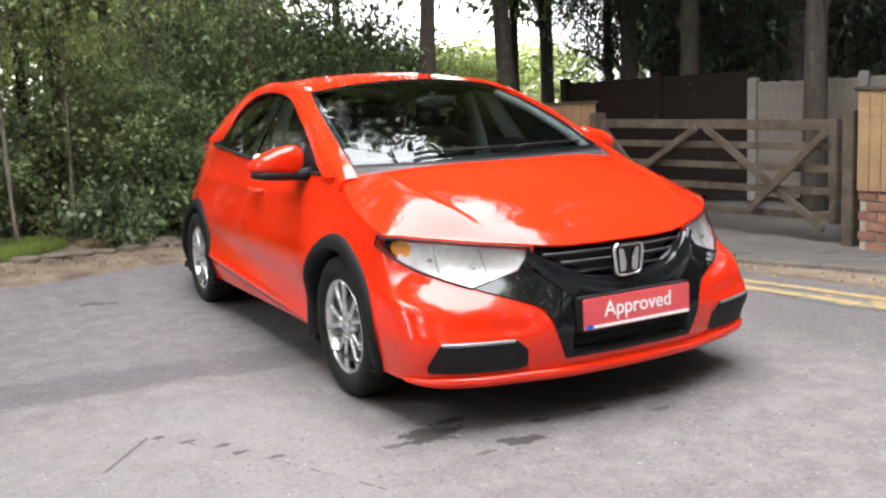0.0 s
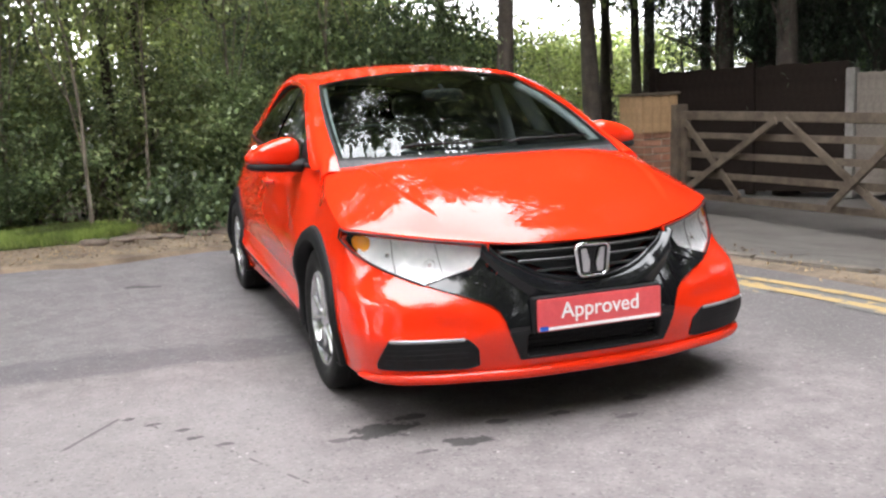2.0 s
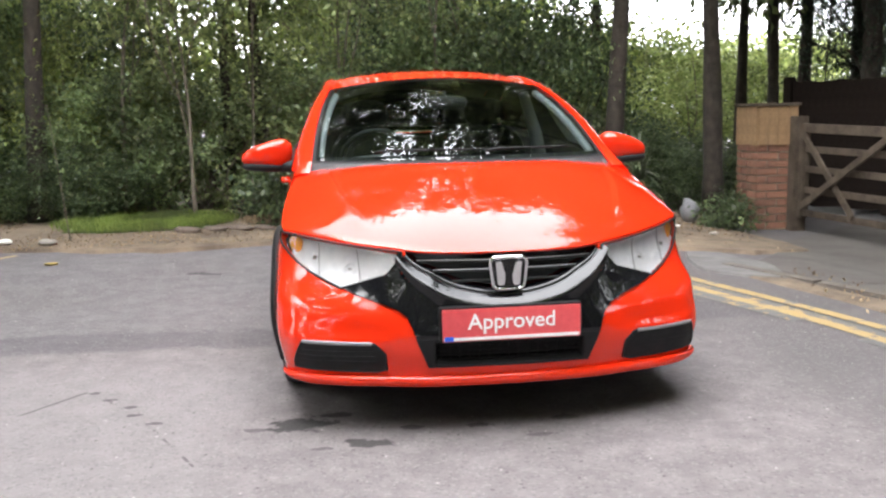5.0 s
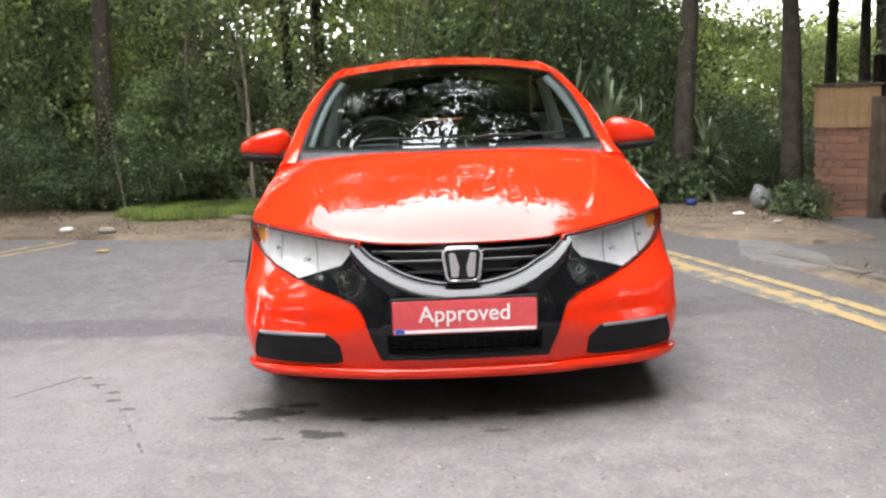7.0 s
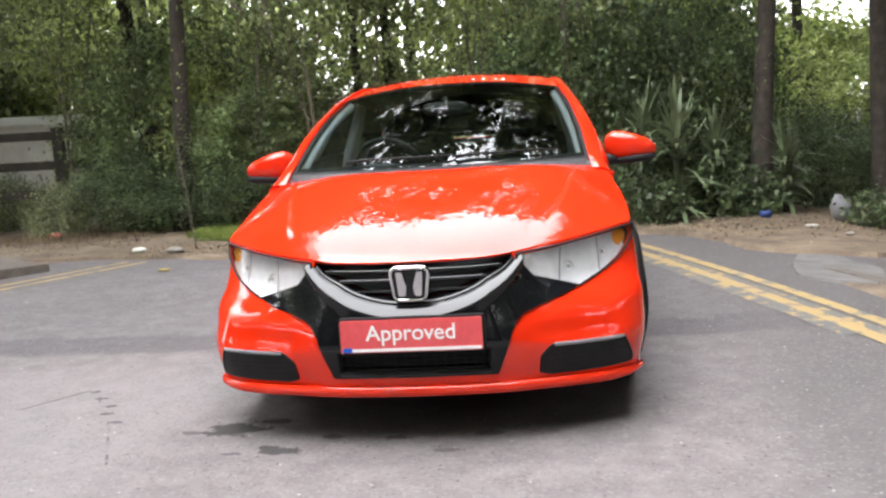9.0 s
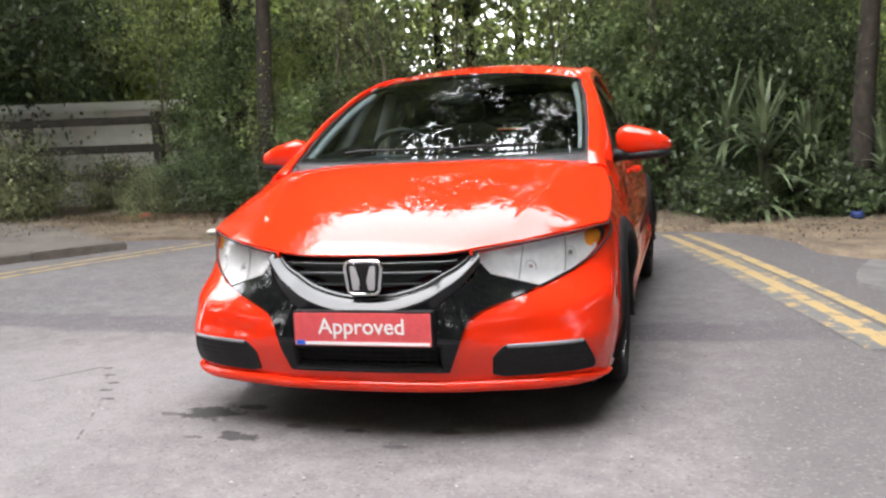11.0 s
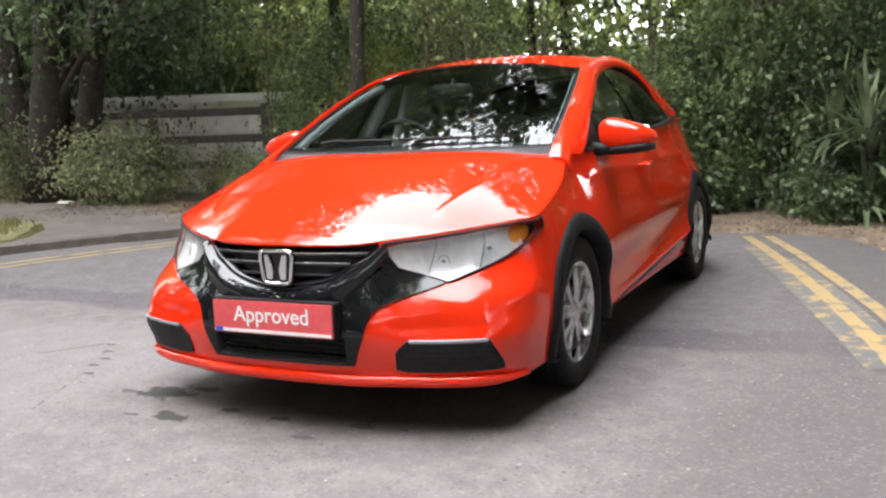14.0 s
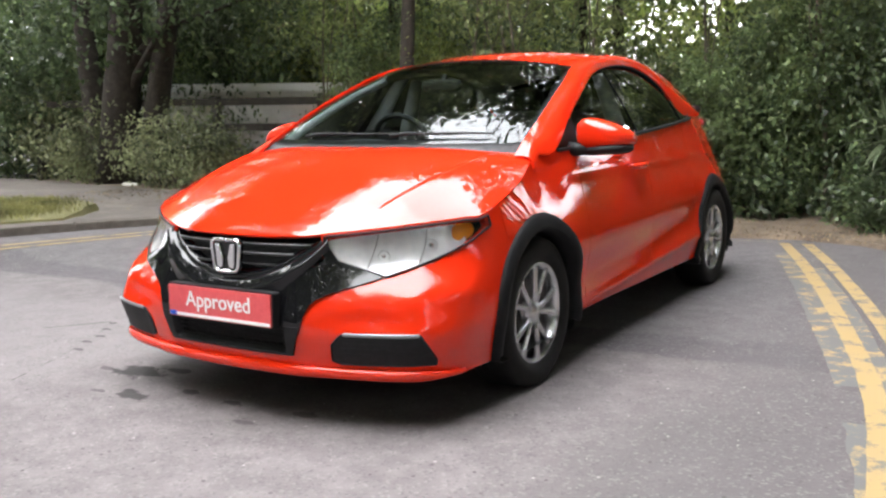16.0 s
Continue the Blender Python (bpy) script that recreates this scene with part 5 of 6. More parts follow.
for ya, za, yb, zb in ((1.40, 0.93, 0.55, 0.22), (1.36, 0.24, 0.02, 0.94), (-0.06, 0.94, -1.36, 0.12), (-0.62, 0.24, -1.40, 0.90)):
    back = -0.062 if (yb - ya) * (zb - za) < 0 else -0.034
    timber("brace", (back, ya, za), (back, yb, zb), 0.07, 0.025, gate, "slanting brace")

# close-boarded fence behind the gate
fence = thing("boarded_fence", "tall boarded fence, dark then grey, with concrete posts", "fence", (0, 0, 0))


def fence_run(a, b, high, board, n, parent):
    a, b = Vector((*a, 0)), Vector((*b, 0))
    way = (b - a)
    yaw = math.degrees(math.atan2(way.y, way.x))
    w = way.length / n
    bm = bmesh.new()
    block(bm, -w / 2 + 0.002, -0.011, -0.05, w / 2 + 0.012, 0.011, high, 0.003)
    me = bpy.data.meshes.new("board")
    bm.to_mesh(me)
    bm.free()
    me.materials.append(board)
    for k in range(n):
        p = a.lerp(b, (k + 0.5) / n)
        ob = new("board", me)
        ob.parent = parent
        ob.matrix_local = pose(p.x, p.y, random.uniform(-0.012, 0.012), 0, 0, yaw + 5)
    for k in range(0, n + 1, 15):
        p = a.lerp(b, k / n)
        bm = bmesh.new()
        block(bm, -0.055, -0.07, -0.1, 0.055, 0.05, high + 0.06, 0.01)
        ob = part("fence_post", bm, CONCRETE if board is GREY_BOARD else DARK_BOARD, parent, "upright fence post")
        ob.matrix_local = pose(p.x, p.y, 0, 0, 0, yaw)
    for z in (0.3, high - 0.3):
        bm = bmesh.new()
        block(bm, 0, 0.02, z - 0.04, way.length, 0.06, z + 0.04, 0.006)
        ob = part("fence_rail", bm, board, parent)
        ob.matrix_local = pose(a.x, a.y, 0, 0, 0, yaw)


fence_run((5.37, 6.87), (6.55, 4.65), 1.50, DARK_BOARD, 28, fence)
fence_run((6.57, 4.6), (7.9, 0.9), 1.36, GREY_BOARD, 45, fence)

# post-and-rail fence on the far side of the footway
rails = thing("rail_fence", "weathered grey post-and-rail fence among brambles", "fence", (0, 0, 0))
RA, RB = Vector((-12.6, 7.35, 0)), Vector((-4.2, 8.1, 0))
WEATHERED = rough_of("grey_weathered_rail", (0.026, 0.022, 0.018), (0.06, 0.05, 0.041), 5, 0.9, bump=0.6, fine=50)
for k in range(5):
    p = RA.lerp(RB, k / 4)
    ob = timber("fence_post", p + Vector((0, 0.06, -0.1)), p + Vector((0, 0.06, 1.46)), 0.13, 0.13, rails, "square fence post")
    ob.data.materials[0] = WEATHERED
for z in (1.36, 0.95, 0.55):
    ob = timber("fence_rail", RA + Vector((0, 0, z + 0.05)), RB + Vector((0, 0, z - 0.03)), 0.12, 0.045, rails)
    ob.data.materials[0] = WEATHERED

on_land = Matrix.Translation(LAND_C) @ Matrix.Scale(0.84, 4) @ Matrix.Translation(-Vector(LAND_C))
rails.matrix_basis = on_land

# pale low wall and white coping beyond the rail fence
wall = thing("garden_wall", "far low pale rendered wall with a white coping", "wall", (-8.2, 9.0, 0))
bm = bmesh.new()
block(bm, -4.6, -0.1, -0.2, 4.6, 0.1, 1.55, 0.01)
# leaf shadows on the render are put in as blotches of colour
w1 = part("wall_body", bm, rough_of("pale_render", (0.62, 0.58, 0.55), (0.86, 0.83, 0.81), 2.6, 0.9, bump=0.3), wall, "pale render, blotched for leaf shadows")
bm = bmesh.new()
block(bm, -4.65, -0.16, 1.55, 4.65, 0.16, 1.69, 0.01)
part("coping", bm, rough_of("white_coping", (0.78, 0.78, 0.76), (0.85, 0.85, 0.83), 3, 0.7), wall, "white coping")
wall.matrix_basis = on_land @ pose(-8.2, 9.0, 0, 0, 1.2, 6)

# litter on the verge
def scrap(name, place, r, colour, label, cat, power=2.6):
    bm = bmesh.new()
    ball(bm, (0, 0, r[2]), r, power, 12)
    for v in bm.verts:
        v.co *= 1 + 0.25 * noise.noise(v.co * 14 + Vector(place))
    ob = part(name, bm, rough_of(name + "_look", colour, tuple(min(1, c * 1.25) for c in colour), 20, 0.6, bump=0.3), smooth=True)
    ob.location = lay(np.array(place))
    return tagged(ob, label, cat)


scrap("crumpled_paper", (2.84, 4.40, 0.033), (0.06, 0.04, 0.014), (0.55, 0.55, 0.53), "crumpled white paper lying on the verge", "litter")
scrap("blue_bag", (2.62, 5.2, 0.033), (0.06, 0.05, 0.04), (0.012, 0.03, 0.13), "blue plastic bag under the bushes", "litter")
scrap("pale_sack", (3.30, 5.1, 0.033), (0.09, 0.09, 0.13), (0.15, 0.15, 0.16), "pale grey sack under the bushes", "sack")
scrap("white_wrapper", (-3.83, 4.94, 0.033), (0.06, 0.04, 0.02), (0.65, 0.65, 0.6), "white wrapper lying on the verge", "litter")
scrap("red_wrapper", (-5.6, 6.4, 0.08), (0.08, 0.05, 0.025), (0.55, 0.12, 0.10), "faded red wrapper beside the footway", "litter")
scrap("yellow_leaf_clump", (-3.03, 3.72, 0.0), (0.05, 0.035, 0.010), (0.26, 0.19, 0.05), "clump of yellow leaves on the asphalt", "leaves")
scrap("white_wrapper", (-8.9, 6.35, 0.08), (0.14, 0.06, 0.02), (0.65, 0.65, 0.6), "white wrapper beside the footway", "litter")
scrap("grey_stone", (-3.35, 4.75, 0.033), (0.07, 0.05, 0.025), (0.20, 0.185, 0.165), "small grey stone on the verge", "stone")
scrap("grey_stone", (3.0, 3.85, 0.033), (0.04, 0.035, 0.015), (0.3, 0.28, 0.25), "small grey stone on the verge", "stone")


# ---- plants ----
rng = np.random.default_rng(7)
BARK = rough_of("grey_brown_bark", (0.022, 0.018, 0.014), (0.06, 0.048, 0.038), 9, 0.95, bump=1.0, fine=35)
DARK_BARK = rough_of("dark_bark", (0.028, 0.022, 0.018), (0.06, 0.048, 0.04), 9, 0.95, bump=1.0, fine=35)
PALE_TWIG = rough_of("pale_twig", (0.10, 0.084, 0.064), (0.18, 0.152, 0.116), 9, 0.9)
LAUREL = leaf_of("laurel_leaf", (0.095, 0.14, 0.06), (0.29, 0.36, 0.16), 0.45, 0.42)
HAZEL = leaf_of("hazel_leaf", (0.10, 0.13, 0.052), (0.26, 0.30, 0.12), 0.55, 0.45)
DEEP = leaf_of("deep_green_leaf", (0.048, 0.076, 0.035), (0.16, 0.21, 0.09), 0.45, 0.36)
# pale leaf for sunlit foliage: the sunlight is put into the colour
LIGHT = leaf_of("sunlit_green_leaf", (0.15, 0.20, 0.05), (0.38, 0.42, 0.15), 0.5, 0.45)
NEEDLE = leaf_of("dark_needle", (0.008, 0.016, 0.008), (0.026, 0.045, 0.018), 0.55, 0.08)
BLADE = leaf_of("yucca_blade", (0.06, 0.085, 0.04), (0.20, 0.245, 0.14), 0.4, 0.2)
# darker leaf: the shade under the boughs is in the colour
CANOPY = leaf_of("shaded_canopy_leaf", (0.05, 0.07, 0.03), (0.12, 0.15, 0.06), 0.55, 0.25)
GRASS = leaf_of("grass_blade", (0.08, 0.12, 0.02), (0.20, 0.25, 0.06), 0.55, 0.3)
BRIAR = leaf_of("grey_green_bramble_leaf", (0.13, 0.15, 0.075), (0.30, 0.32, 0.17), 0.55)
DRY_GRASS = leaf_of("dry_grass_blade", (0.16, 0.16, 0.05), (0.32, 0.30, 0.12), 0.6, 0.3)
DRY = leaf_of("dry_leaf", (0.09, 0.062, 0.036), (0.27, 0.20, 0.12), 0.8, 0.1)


def leaves(name, at, size, material, parent, label="", aim=None, slim=0.5, droop=0.35, spread=1.0):
    """Many folded leaves, one island each; at: places (n, 3); aim: the way they point, roughly."""
    n = len(at)
    way = rng.normal(size=(n, 3)) * spread
    if aim is not None:
        way += aim
    way[:, 2] -= droop
    way /= np.linalg.norm(way, axis=1, keepdims=True)
    up = rng.normal(size=(n, 3)) * 0.7 + (0, -0.35, 0.9)
    side = np.cross(way, up)
    side /= np.linalg.norm(side, axis=1, keepdims=True) + 1e-9
    top = np.cross(side, way)
    s = (size * rng.uniform(0.6, 1.35, (n, 1)))
    base, tip = at - way * s * 0.5, at + way * s * 0.5 - top * s * 0.12
    belly = at - way * s * 0.05 + top * s * 0.10
    v = np.stack([base, belly - side * s * slim * 0.5, tip, belly + side * s * slim * 0.5], 1).reshape(-1, 3)
    me = bpy.data.meshes.new(name)
    me.vertices.add(4 * n)
    me.vertices.foreach_set("co", v.astype(np.float32).ravel())
    me.loops.add(4 * n)
    me.loops.foreach_set("vertex_index", np.arange(4 * n, dtype=np.int32))
    me.polygons.add(n)
    me.polygons.foreach_set("loop_start", np.arange(0, 4 * n, 4, dtype=np.int32))
    me.update(calc_edges=True)
    me.materials.append(material)
    ob = new(name, me)
    ob.parent = parent
    ob["kind"] = "stuff"
    return tagged(ob, label) if label else ob


def clumps(n, box_half, middle, seed_power=0.5):
    """Centres of leaf clumps in a lumpy half-egg, most of them near its skin."""
    d = rng.normal(size=(n, 3))
    d /= np.linalg.norm(d, axis=1, keepdims=True)
    r = rng.uniform(0.25, 1, (n, 1)) ** seed_power
    lump = 1 + 0.22 * np.array([noise.noise(Vector(v) * 2.3 + Vector(middle)) for v in d])[:, None]
    return d * r * lump * box_half + middle


def bush(label, half, n_clump, per, size, material, stems=6, twig=BARK, clump_r=0.22, slim=0.5, name="bush"):
    base = thing(name, label, "bush")
    mid = np.array([0, 0, half[2] * 0.93])
    c = clumps(n_clump, np.array(half), mid)
    c[:, 2] = np.maximum(c[:, 2], 0.08 + 0.1 * rng.random(n_clump))
    at = np.repeat(c, per, 0) + rng.normal(size=(n_clump * per, 3)) * clump_r * np.array([1, 1, 0.75])
    at[:, 2] = np.maximum(at[:, 2], 0.03)
    aim = at - mid
    aim /= np.linalg.norm(aim, axis=1, keepdims=True)
    leaves("foliage", at, size, material, base, aim=aim * 0.8, slim=slim)
    for k in range(stems):
        bm = bmesh.new()
        tip = c[rng.integers(n_clump)]
        foot = np.array([rng.uniform(-0.3, 0.3) * half[0], rng.uniform(-0.4, 0.2) * half[1], -0.05])
        m1 = foot * 0.7 + tip * 0.3 + rng.normal(size=3) * 0.12
        m2 = foot * 0.35 + tip * 0.65 + rng.normal(size=3) * 0.10
        tube(bm, spline([foot, m1, m2, tip], np.linspace(0, 3, 9)), np.linspace(0.022, 0.006, 9), 5)
        part("stem", bm, twig, base, smooth=True)
    return base


def trunk_line(h, lean, wob, n=9):
    z = np.linspace(-0.1, h, n)
    k = z / h
    return np.stack([lean[0] * k + wob * np.sin(k * 5 + rng.uniform(0, 6)) * k, lean[1] * k + wob * np.sin(k * 4 + rng.uniform(0, 6)) * k, z], -1)


def tree(label, h, r, lean, crown_mid, crown_half, n_clump, per, size, leaf, bark=BARK, limbs=7, low=0.35, wob=0.10, name="tree", clump_r=0.4, slim=0.55, seed_power=0.5, where=None):
    base = thing(name, label, "tree")
    line = trunk_line(h, lean, wob, 13)
    bm = bmesh.new()
    tube(bm, line, r * (1 - 0.75 * np.linspace(0, 1, 13) ** 1.2) + r * 0.35 * np.exp(-np.linspace(0, 8, 13)), 12)
    for v in bm.verts:
        v.co += Vector((1, 1, 0)) * 0.02 * noise.noise(v.co * 3)
    trunk = part("trunk", bm, bark, base, smooth=True)
    c = clumps(n_clump, np.array(crown_half), np.array(crown_mid), seed_power)
    if where:
        c = np.array([v for v in c if where(*v)])
        n_clump = len(c)
    for k in range(limbs):
        f = low + (0.95 - low) * k / max(1, limbs - 1)
        foot = np.array([np.interp(f * h, line[:, 2], line[:, i]) for i in range(3)])
        tip = c[rng.integers(n_clump)]
        m1 = foot * 0.6 + tip * 0.4 + (0, 0, 0.15) + rng.normal(size=3) * 0.12
        bm = bmesh.new()
        tube(bm, spline([foot, m1, tip], np.linspace(0, 2, 8)), np.linspace(r * 0.38 * (1.1 - f), 0.012, 8), 6)
        part("limb", bm, bark, trunk, smooth=True)
    at = np.repeat(c, per, 0) + rng.normal(size=(n_clump * per, 3)) * clump_r * np.array([1, 1, 0.6])
    at = at[at[:, 2] > 0.5]
    leaves("crown", at, size, leaf, base, slim=slim, droop=0.5)
    return base


def put(first, spots):
    """Sets a plant at its first spot and copies it to the others: x, y, turn, size, and height over size."""
    for i, (x, y, turn, s, tall) in enumerate(spots):
        k = float(land_k(x, y))
        m = pose(*lay(np.array([x, y, 0.0])), 0, 0, turn) @ Matrix.Diagonal((s * k, s * k, s * k * tall, 1))
        if i == 0:
            first.matrix_basis = m
        else:
            done = copy_thing(first, pose(x, y, 0.0, 0, 0, turn))
            done.matrix_basis = m


def grouped(ob, g):
    ob["group"] = g
    return ob


# bushes and young trees behind the car, front row first
laurel = grouped(bush("dense laurel bush with glossy mid-green leaves", (1.35, 0.9, 1.2), 230, 84, 0.066, LAUREL, 8, PALE_TWIG, 0.15, 0.5), "bushes along the verge")
put(laurel, [(-3.1, 7.6, 20, 0.95, 0.85), (-1.0, 7.3, 150, 0.9, 0.9), (-4.9, 8.2, 260, 1.05, 1.15), (0.6, 7.2, 75, 0.95, 1.15)])
hazel = grouped(bush("tangled hazel and bramble thicket, dull green", (1.3, 0.9, 1.2), 170, 70, 0.064, HAZEL, 14, PALE_TWIG, 0.17, 0.62), "bushes along the verge")
put(hazel, [(-2.0, 7.9, 0, 1.1, 0.85), (-6.6, 10.8, 100, 1.1, 0.9), (0.2, 8.4, 200, 1.0, 1.0), (1.7, 8.3, 310, 0.9, 0.95), (-11.3, 8.6, 60, 1.0, 0.75)])
deep = grouped(bush("dark ivy-clad evergreen bush", (1.3, 0.95, 1.3), 280, 56, 0.064, DEEP, 6, DARK_BARK, 0.2, 0.6), "bushes along the verge")
put(deep, [(-4.7, 7.1, 70, 0.7, 0.6), (-3.5, 6.85, 190, 0.55, 0.65), (1.05, 6.9, 0, 0.9, 1.2), (2.35, 7.3, 130, 0.85, 1.3), (-4.0, 9.3, 40, 1.15, 1.1), (-1.2, 9.4, 250, 0.9, 0.75), (0.6, 9.3, 90, 1.1, 1.05), (-7.6, 11.4, 180, 1.0, 0.9), (3.95, 8.3, 70, 0.75, 0.65), (3.55, 6.9, 220, 0.5, 0.75), (-12.6, 8.6, 300, 1.25, 1.2), (-15.4, 8.9, 20, 1.5, 1.6), (-9.4, 9.9, 110, 1.2, 1.5), (-11.4, 9.6, 200, 1.3, 1.6), (4.6, 7.6, 15, 0.55, 0.7), (-16.8, 6.4, 90, 1.4, 1.3), (-14.2, 6.9, 40, 1.2, 1.1)])
# paler copies of the thicket, added as its lit patches
lit_bush = grouped(bush("airy thicket bush with leaves coloured pale, as if lit", (1.2, 0.8, 1.3), 95, 60, 0.062, LIGHT, 8, PALE_TWIG, 0.2, 0.6), "bushes along the verge")
put(lit_bush, [(-3.5, 8.3, 0, 1.0, 1.0), (1.0, 7.9, 90, 0.9, 1.15), (-5.7, 8.9, 200, 0.9, 1.1), (-0.4, 7.6, 160, 0.8, 1.2), (-4.0, 7.7, 300, 0.8, 1.3), (2.3, 8.4, 40, 0.8, 1.0), (-8.8, 10.4, 240, 1.0, 1.3), (3.7, 10.4, 100, 1.0, 0.8), (5.7, 11.0, 20, 1.2, 0.8)])
bramble = grouped(bush("straggling grey-green bramble beside the footway", (1.15, 0.7, 0.55), 170, 30, 0.07, BRIAR, 9, PALE_TWIG, 0.18, 0.6, "bramble"), "brambles at the rail fence")
put(bramble, [(-8.3, 6.95, 0, 1.0, 1.1), (-5.75, 6.75, 120, 0.5, 1.3), (-10.4, 7.5, 240, 1.05, 1.2), (-7.3, 8.25, 80, 0.5, 1.5), (-8.9, 8.2, 170, 0.6, 1.3), (-12.2, 8.0, 20, 1.2, 1.3)])
low_shrub = grouped(bush("low dark shrub at the verge's edge", (0.5, 0.4, 0.35), 60, 26, 0.075, DEEP, 4, BARK, 0.12, 0.6, "shrub"), "low shrubs on the verge")
put(low_shrub, [(-1.15, 5.95, 0, 0.85, 1.1), (0.35, 6.2, 90, 0.9, 1.0), (3.55, 4.75, 200, 0.6, 1.0), (1.4, 6.0, 40, 0.9, 1.0), (2.1, 5.75, 170, 0.9, 1.2), (1.55, 5.35, 100, 0.7, 1.0), (2.55, 5.6, 20, 0.7, 1.0), (-0.4, 6.4, 300, 1.0, 1.2), (-4.4, 7.2, 30, 0.9, 1.0)])

# spiky yuccas
yucca = grouped(thing("yucca", "spiky yucca with long pale-green sword leaves", "yucca"), "yuccas by the verge")
for k in range(120):
    a, e = rng.uniform(0, 2 * math.pi), rng.uniform(0.0, 1.35)
    ln = rng.uniform(0.35, 0.8)
    h0 = rng.uniform(0.12, 1.05)
    rng_droop = rng.uniform(0.1, 0.75) if e < 0.9 else 0.12
    d = np.array([math.cos(a) * math.cos(e), math.sin(a) * math.cos(e), math.sin(e)])
    s = np.array([-math.sin(a), math.cos(a), 0]) * rng.uniform(0.026, 0.042)
    rows = []
    for f, w in ((0, 0.6), (0.25, 1.0), (0.55, 0.85), (0.8, 0.5), (1.0, 0.05)):
        p = np.array([0, 0, h0]) + d * ln * f - np.array([0, 0, rng_droop * ln * f * f])
        rows.append([p - s * w, p + (0, 0, -0.008 * w), p + s * w])
    sheet("sword_leaf", rows, BLADE, yucca)
bm = bmesh.new()
tube(bm, [(0, 0, -0.05), (0.02, 0, 0.4), (-0.01, 0.02, 0.8), (0.0, 0, 1.12)], [0.06, 0.05, 0.045, 0.03], 8)
part("stem", bm, BARK, yucca, smooth=True)
put(yucca, [(1.8, 5.4, 0, 0.82, 1.1), (1.5, 5.85, 130, 0.75, 1.3), (2.25, 5.75, 60, 0.7, 1.1), (2.95, 5.75, 220, 0.62, 1.0)])

# trees
oak = grouped(tree("slim grey-barked tree with a ragged leafy crown", 8.0, 0.105, (0.3, 0.2), (0.2, 0.2, 4.9), (2.6, 2.3, 2.1), 155, 46, 0.17, HAZEL, BARK, 9, 0.40, 0.12, "tree", 0.36), "trees along the verge")
# last three copies are added only to darken the car's right side
put(oak, [(2.78, 6.12, 0, 1.0, 1.0), (4.12, 6.3, 110, 1.05, 1.05), (-5.33, 8.75, 200, 1.0, 1.1), (5.3, 8.1, 250, 0.8, 1.2), (5.5, 7.5, 70, 0.75, 1.25), (-4.1, 6.95, 15, 1.0, 1.15), (-1.45, 7.6, 130, 0.75, 1.3), (-1.95, 7.9, 240, 0.6, 1.5), (-7.4, 12.6, 20, 1.2, 1.7), (-10.8, 12.0, 80, 1.2, 1.7), (-14.5, 9.5, 140, 1.25, 1.6), (1.6, 11.0, 320, 0.9, 1.6), (0.2, 12.2, 210, 0.9, 1.6), (7.6, 10.5, 30, 1.1, 1.05), (-6.2, 11.0, 120, 1.0, 1.7), (5.6, 15.5, 75, 1.2, 1.1), (9.5, 15.0, 165, 1.2, 1.1), (13.5, 12.0, 15, 1.3, 1.0), (10.5, -3.5, 45, 1.15, 1.3), (11.0, 1.0, 135, 1.15, 1.3), (9.0, -8.5, 225, 1.15, 1.3)])
# unseen boughs, cut to fit the car's reflections; side copies added for shade
over = tree("tall tree, its unseen leafy boughs added over the road for reflections", 9.5, 0.18, (0.0, -0.8), (-1.4, -4.7, 7.3), (7.6, 2.7, 1.0), 600, 74, 0.20, CANOPY, BARK, 12, 0.5, 0.12, "tree", 0.30, 0.55, 0.4, lambda x, y, z: (y > -6.0 - 0.75 * min(1.0, ((x + 0.2) / 1.5) ** 2) if -2.3 < x < 1.9 else y > -6.3 or (x < -4.6 and y > -7.4)) and ((x + 2.65) / 1.0) ** 2 + ((y + 3.9) / 1.3) ** 2 > 1)
put(over, [(0.35, 10.5, 0, 1.0, 1.0), (-10.9, 0.2, 90, 1.0, 1.0), (9.6, 0.4, -90, 1.0, 1.05)])
thin = grouped(tree("thin forked sapling with sparse leaves", 4.2, 0.027, (0.35, 0.0), (0.2, 0, 3.1), (0.9, 0.8, 1.2), 70, 26, 0.085, HAZEL, PALE_TWIG, 7, 0.2, 0.16, "sapling", 0.25), "saplings in the thicket")
put(thin, [(-3.17, 7.1, 0, 1.0, 1.0), (-2.3, 6.65, 140, 0.8, 1.1), (-0.3, 6.8, 250, 0.9, 1.0), (-1.6, 6.9, 60, 0.75, 1.1), (0.9, 6.5, 200, 0.85, 1.0), (-5.9, 7.6, 300, 0.9, 1.0)])
big = tree("big dark multi-stemmed tree with heavy low boughs", 9.0, 0.32, (0.5, 0.3), (0.6, 0.2, 4.6), (4.2, 3.0, 2.7), 420, 40, 0.13, DEEP, DARK_BARK, 16, 0.14, 0.25, "tree", 0.42)
put(big, [(-10.3, 7.3, 0, 1.0, 1.0)])
for dx, dy, lx in ((0.55, 0.15, 1.3), (-0.5, 0.1, -1.4)):
    bm = bmesh.new()
    line = trunk_line(7.5, (lx, 0.4), 0.15, 11) + (dx, dy, 0)
    tube(bm, line, np.linspace(0.24, 0.06, 11), 10)
    part("trunk", bm, DARK_BARK, big, smooth=True)

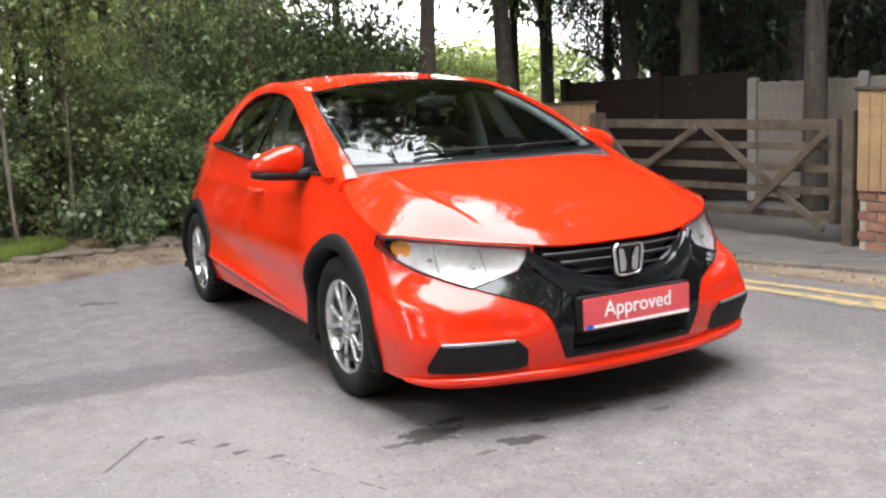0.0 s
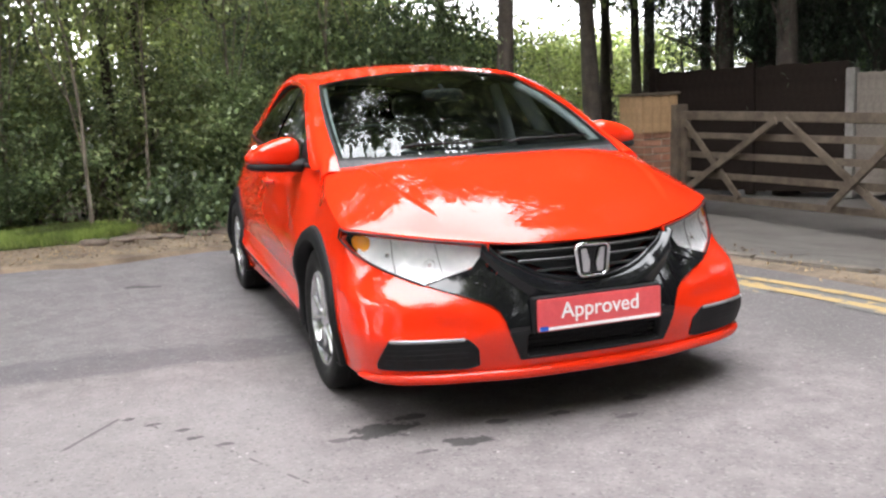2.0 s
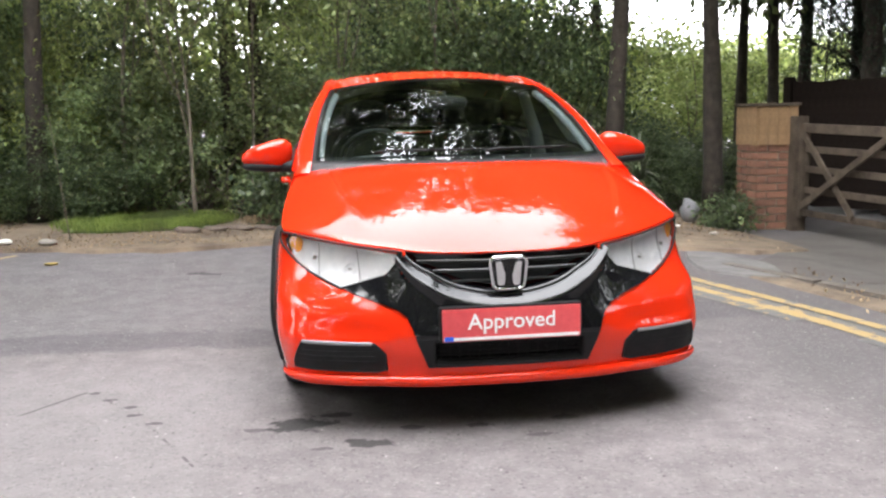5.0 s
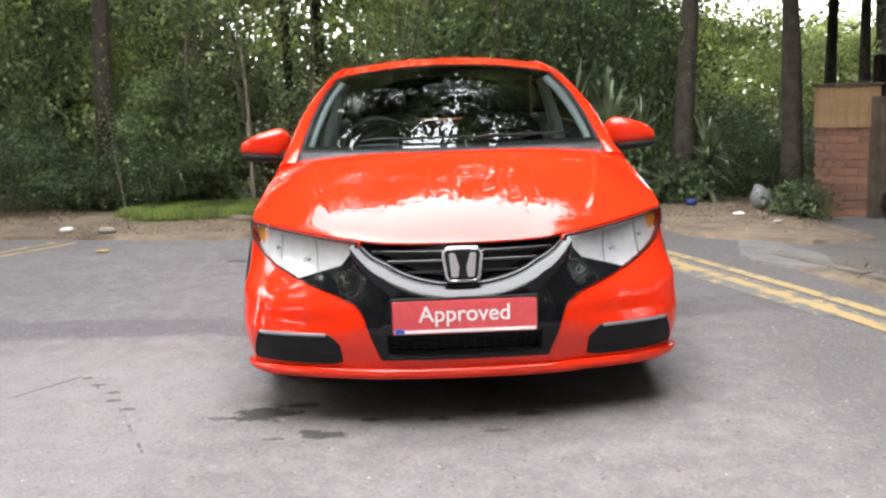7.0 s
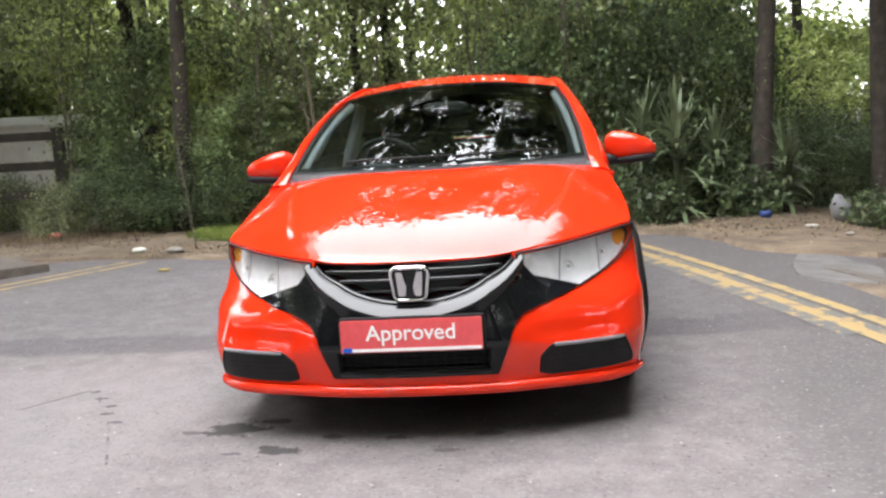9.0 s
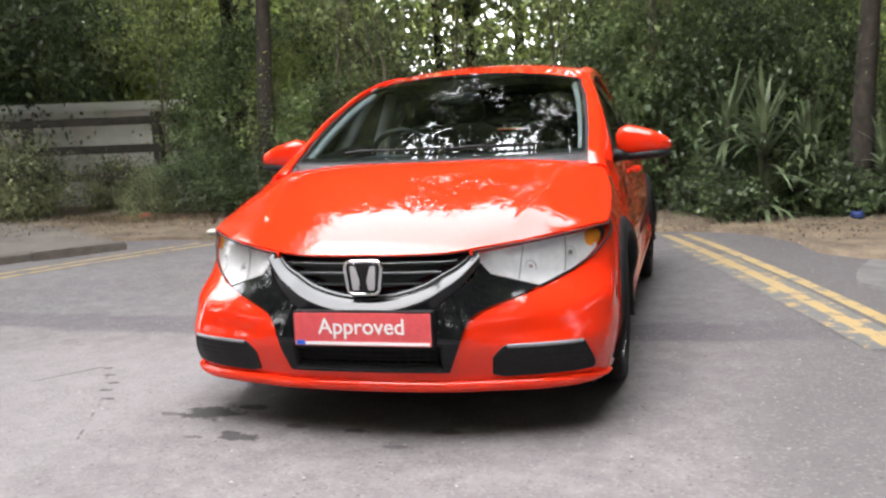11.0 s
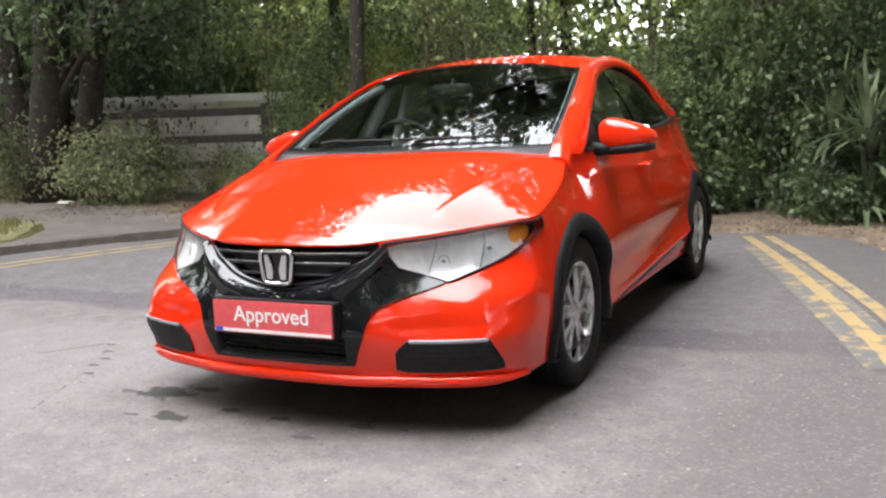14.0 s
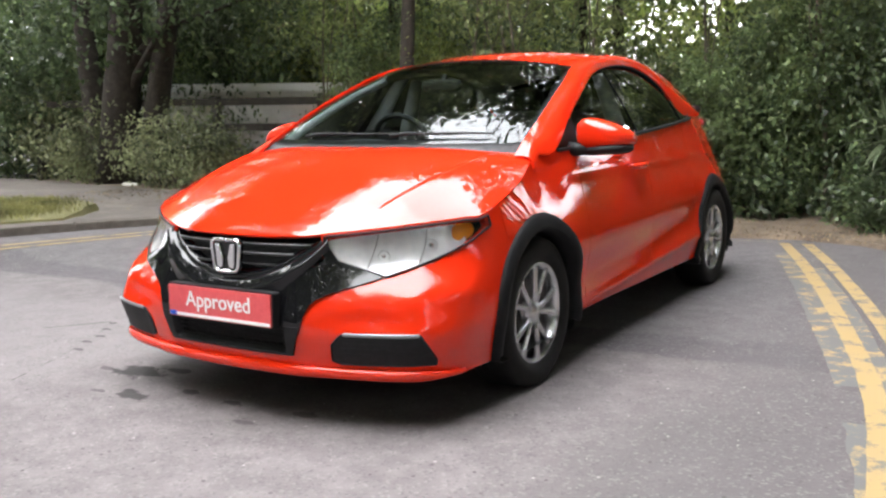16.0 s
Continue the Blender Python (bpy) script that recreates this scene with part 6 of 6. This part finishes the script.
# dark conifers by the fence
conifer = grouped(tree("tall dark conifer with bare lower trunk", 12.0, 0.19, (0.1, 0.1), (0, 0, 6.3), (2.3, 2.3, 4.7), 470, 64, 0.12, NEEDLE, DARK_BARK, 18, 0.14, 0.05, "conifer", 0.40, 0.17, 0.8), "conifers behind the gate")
# copies at y below 0 are unseen, added to shade the car's right side
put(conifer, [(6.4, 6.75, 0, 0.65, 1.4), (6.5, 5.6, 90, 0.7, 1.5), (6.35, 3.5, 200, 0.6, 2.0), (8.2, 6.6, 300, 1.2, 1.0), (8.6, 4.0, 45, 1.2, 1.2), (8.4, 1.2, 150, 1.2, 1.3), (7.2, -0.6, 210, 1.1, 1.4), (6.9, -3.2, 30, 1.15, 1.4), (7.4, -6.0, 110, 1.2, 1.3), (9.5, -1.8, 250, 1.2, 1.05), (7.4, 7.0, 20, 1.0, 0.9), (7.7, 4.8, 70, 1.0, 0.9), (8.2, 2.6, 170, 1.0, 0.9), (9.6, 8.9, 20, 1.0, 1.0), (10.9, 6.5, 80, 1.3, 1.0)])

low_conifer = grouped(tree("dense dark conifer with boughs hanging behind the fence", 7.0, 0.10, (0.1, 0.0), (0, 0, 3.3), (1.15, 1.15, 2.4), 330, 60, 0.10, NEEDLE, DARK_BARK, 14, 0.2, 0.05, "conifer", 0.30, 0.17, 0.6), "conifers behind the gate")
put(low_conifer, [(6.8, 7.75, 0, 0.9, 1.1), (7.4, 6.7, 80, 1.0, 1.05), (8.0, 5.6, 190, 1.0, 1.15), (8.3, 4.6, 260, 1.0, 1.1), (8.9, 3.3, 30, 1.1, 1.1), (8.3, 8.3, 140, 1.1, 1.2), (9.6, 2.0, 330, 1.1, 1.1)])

# sunlit far trees and hedges
far_tree = grouped(tree("rounded light-green tree in the distance", 3.4, 0.12, (0, 0), (0, 0, 2.3), (1.9, 1.9, 1.7), 210, 34, 0.17, LIGHT, BARK, 5, 0.3, 0.05, "tree", 0.34), "far trees")
put(far_tree, [(7.0, 15.5, 0, 0.85, 0.9), (9.3, 16.5, 90, 0.9, 0.8), (5.3, 17.0, 200, 1.0, 0.9), (14, 22, 45, 1.6, 0.55), (3.9, 13.6, 130, 0.8, 0.85), (-9.0, 16.5, 20, 1.3, 1.1), (-12.5, 16, 160, 1.4, 1.2), (-6.6, 15.5, 250, 1.1, 1.0), (-16.5, 14, 70, 1.6, 1.3), (1.5, 16.5, 10, 1.2, 1.0), (18, 16, 220, 1.8, 0.8), (-21, 9, 300, 1.8, 1.4), (2.6, 19, 40, 1.5, 1.2), (-2.6, 17.5, 140, 1.4, 1.15), (-5.9, 11.3, 240, 0.8, 1.0), (-8.2, 11.6, 330, 0.85, 1.0), (-10.3, 11.9, 330, 0.9, 1.1), (-13.8, 12.4, 80, 1.1, 1.15), (-17.2, 11.0, 180, 1.3, 1.2)])

# unseen trees and hedge, added behind the walk and beside it to darken reflections
put_back = grouped(tree("unseen leafy tree, added across the road to darken reflections", 9.0, 0.2, (0, 0), (0, 0, 5.6), (3.2, 3.2, 3.4), 240, 40, 0.2, HAZEL, BARK, 8, 0.3, 0.1, "tree", 0.5), "trees across the road")
put(put_back, [(-9, -15, 0, 1.1, 1.0), (-3, -18, 90, 1.1, 0.9), (4, -17, 200, 1.1, 1.0), (11, -14, 45, 1.2, 1.0), (-16, -8, 130, 1.2, 1.0), (15, -6, 250, 1.2, 1.0), (-20, 1, 300, 1.2, 1.0), (-13.2, -4.0, 100, 1.2, 1.05), (-12.0, -7.5, 190, 1.2, 1.05), (0, -13.5, 20, 1.2, 1.0), (-6, -12.5, 70, 1.2, 1.0), (7, -12.5, 160, 1.2, 1.0), (-8.5, -10.2, 30, 1.1, 1.05), (-3.4, -10.6, 120, 1.1, 1.1), (2.2, -10.4, 250, 1.1, 1.6), (7.6, -10.0, 310, 1.1, 1.6), (5.0, -9.0, 70, 1.0, 1.6)])
put_hedge = grouped(bush("dark hedge bush, added to hide low sky from reflections", (1.9, 1.0, 1.3), 260, 40, 0.13, DEEP, 5, DARK_BARK, 0.24, 0.6), "hedge across the road")
put(put_hedge, [(-13 + 2.9 * k, -11.5 - 1.2 * math.sin(k * 1.7), 40 * k, 1.15, 1.2 + 0.15 * math.sin(k)) for k in range(10)] + [(11.8 + 0.5 * math.sin(k * 2.1), -9 + 2.6 * k, 90 + 10 * k, 1.2, 1.3) for k in range(8)] + [(-14.5 + 0.5 * math.sin(k * 2.1), -9.5 + 2.7 * k, 90 + 14 * k, 1.15, 1.2) for k in range(5)])


# grass blades and dry leaves, past counting


def tufts(name, n, mid, half, z, label, blade):
    at = rng.uniform(-1, 1, (n * 2, 2))
    at = at[np.hypot(*at.T) < 1 - 0.25 * rng.random(n * 2)][:n] * half + mid
    at = np.column_stack([at, np.full(len(at), z + 0.03)])
    ob = leaves(name, at, 0.10, blade, None, aim=np.array([0, 0, 2.2]), slim=0.09, droop=0, spread=0.7)
    tagged(lay_mesh(ob), label, "grass", kind="stuff")


tufts("grass", 9000, np.array([-2.75, 6.2]), np.array([1.05, 0.85]), 0.06, "green grass tufts on the verge", GRASS)
tufts("grass", 9000, np.array([-7.6, 2.3]), np.array([1.7, 2.0]), 0.095, "short dry grass beside the footway", DRY_GRASS)
tufts("dry_weeds", 900, np.array([-1.25, 5.95]), np.array([0.42, 0.3]), 0.06, "dry brown weed stems on the verge", DRY)
tufts("dry_weeds", 900, np.array([-5.6, 6.3]), np.array([1.3, 0.35]), 0.06, "dry brown weed stems beside the footway", DRY)
at = np.concatenate([np.column_stack([rng.uniform(-3.9, 3.6, 4200), rng.normal(4.85, 0.6, 4200), np.full(4200, 0.039)]),
                     np.column_stack([rng.uniform(-8.5, -4.0, 1800), rng.normal(5.7, 0.6, 1800), np.full(1800, 0.083)]),
                     np.column_stack([rng.normal(2.72, 0.12, 220), rng.uniform(-0.9, 2.0, 220), np.full(220, 0.02)])])
keep = ~((at[:, 0] > 2.2) & (at[:, 1] < 2.9) & (at[:, 1] > 2.1)) & ~((at[:, 1] < 4.45) & (at[:, 0] < 1.8) & (at[:, 0] > -4.0))
dry = leaves("leaf_litter", at[keep], 0.027, DRY, None, slim=0.55, droop=0.0, spread=1.0)
tagged(lay_mesh(dry), "dry brown leaves strewn over the verge", "leaves", kind="stuff")
# flat dead stalk and stick by the thicket
bm = bmesh.new()
tube(bm, spline([(-3.22, 4.98, 0.0), (-3.27, 5.0, 0.5), (-3.33, 5.02, 1.05), (-3.36, 5.02, 1.35)], np.linspace(0, 3, 10)), np.linspace(0.0065, 0.003, 10), 6)
tagged(lay_mesh(part("dead_stalk", bm, PALE_TWIG, smooth=True)), "thin pale dead stalk standing on the verge", "stalk")
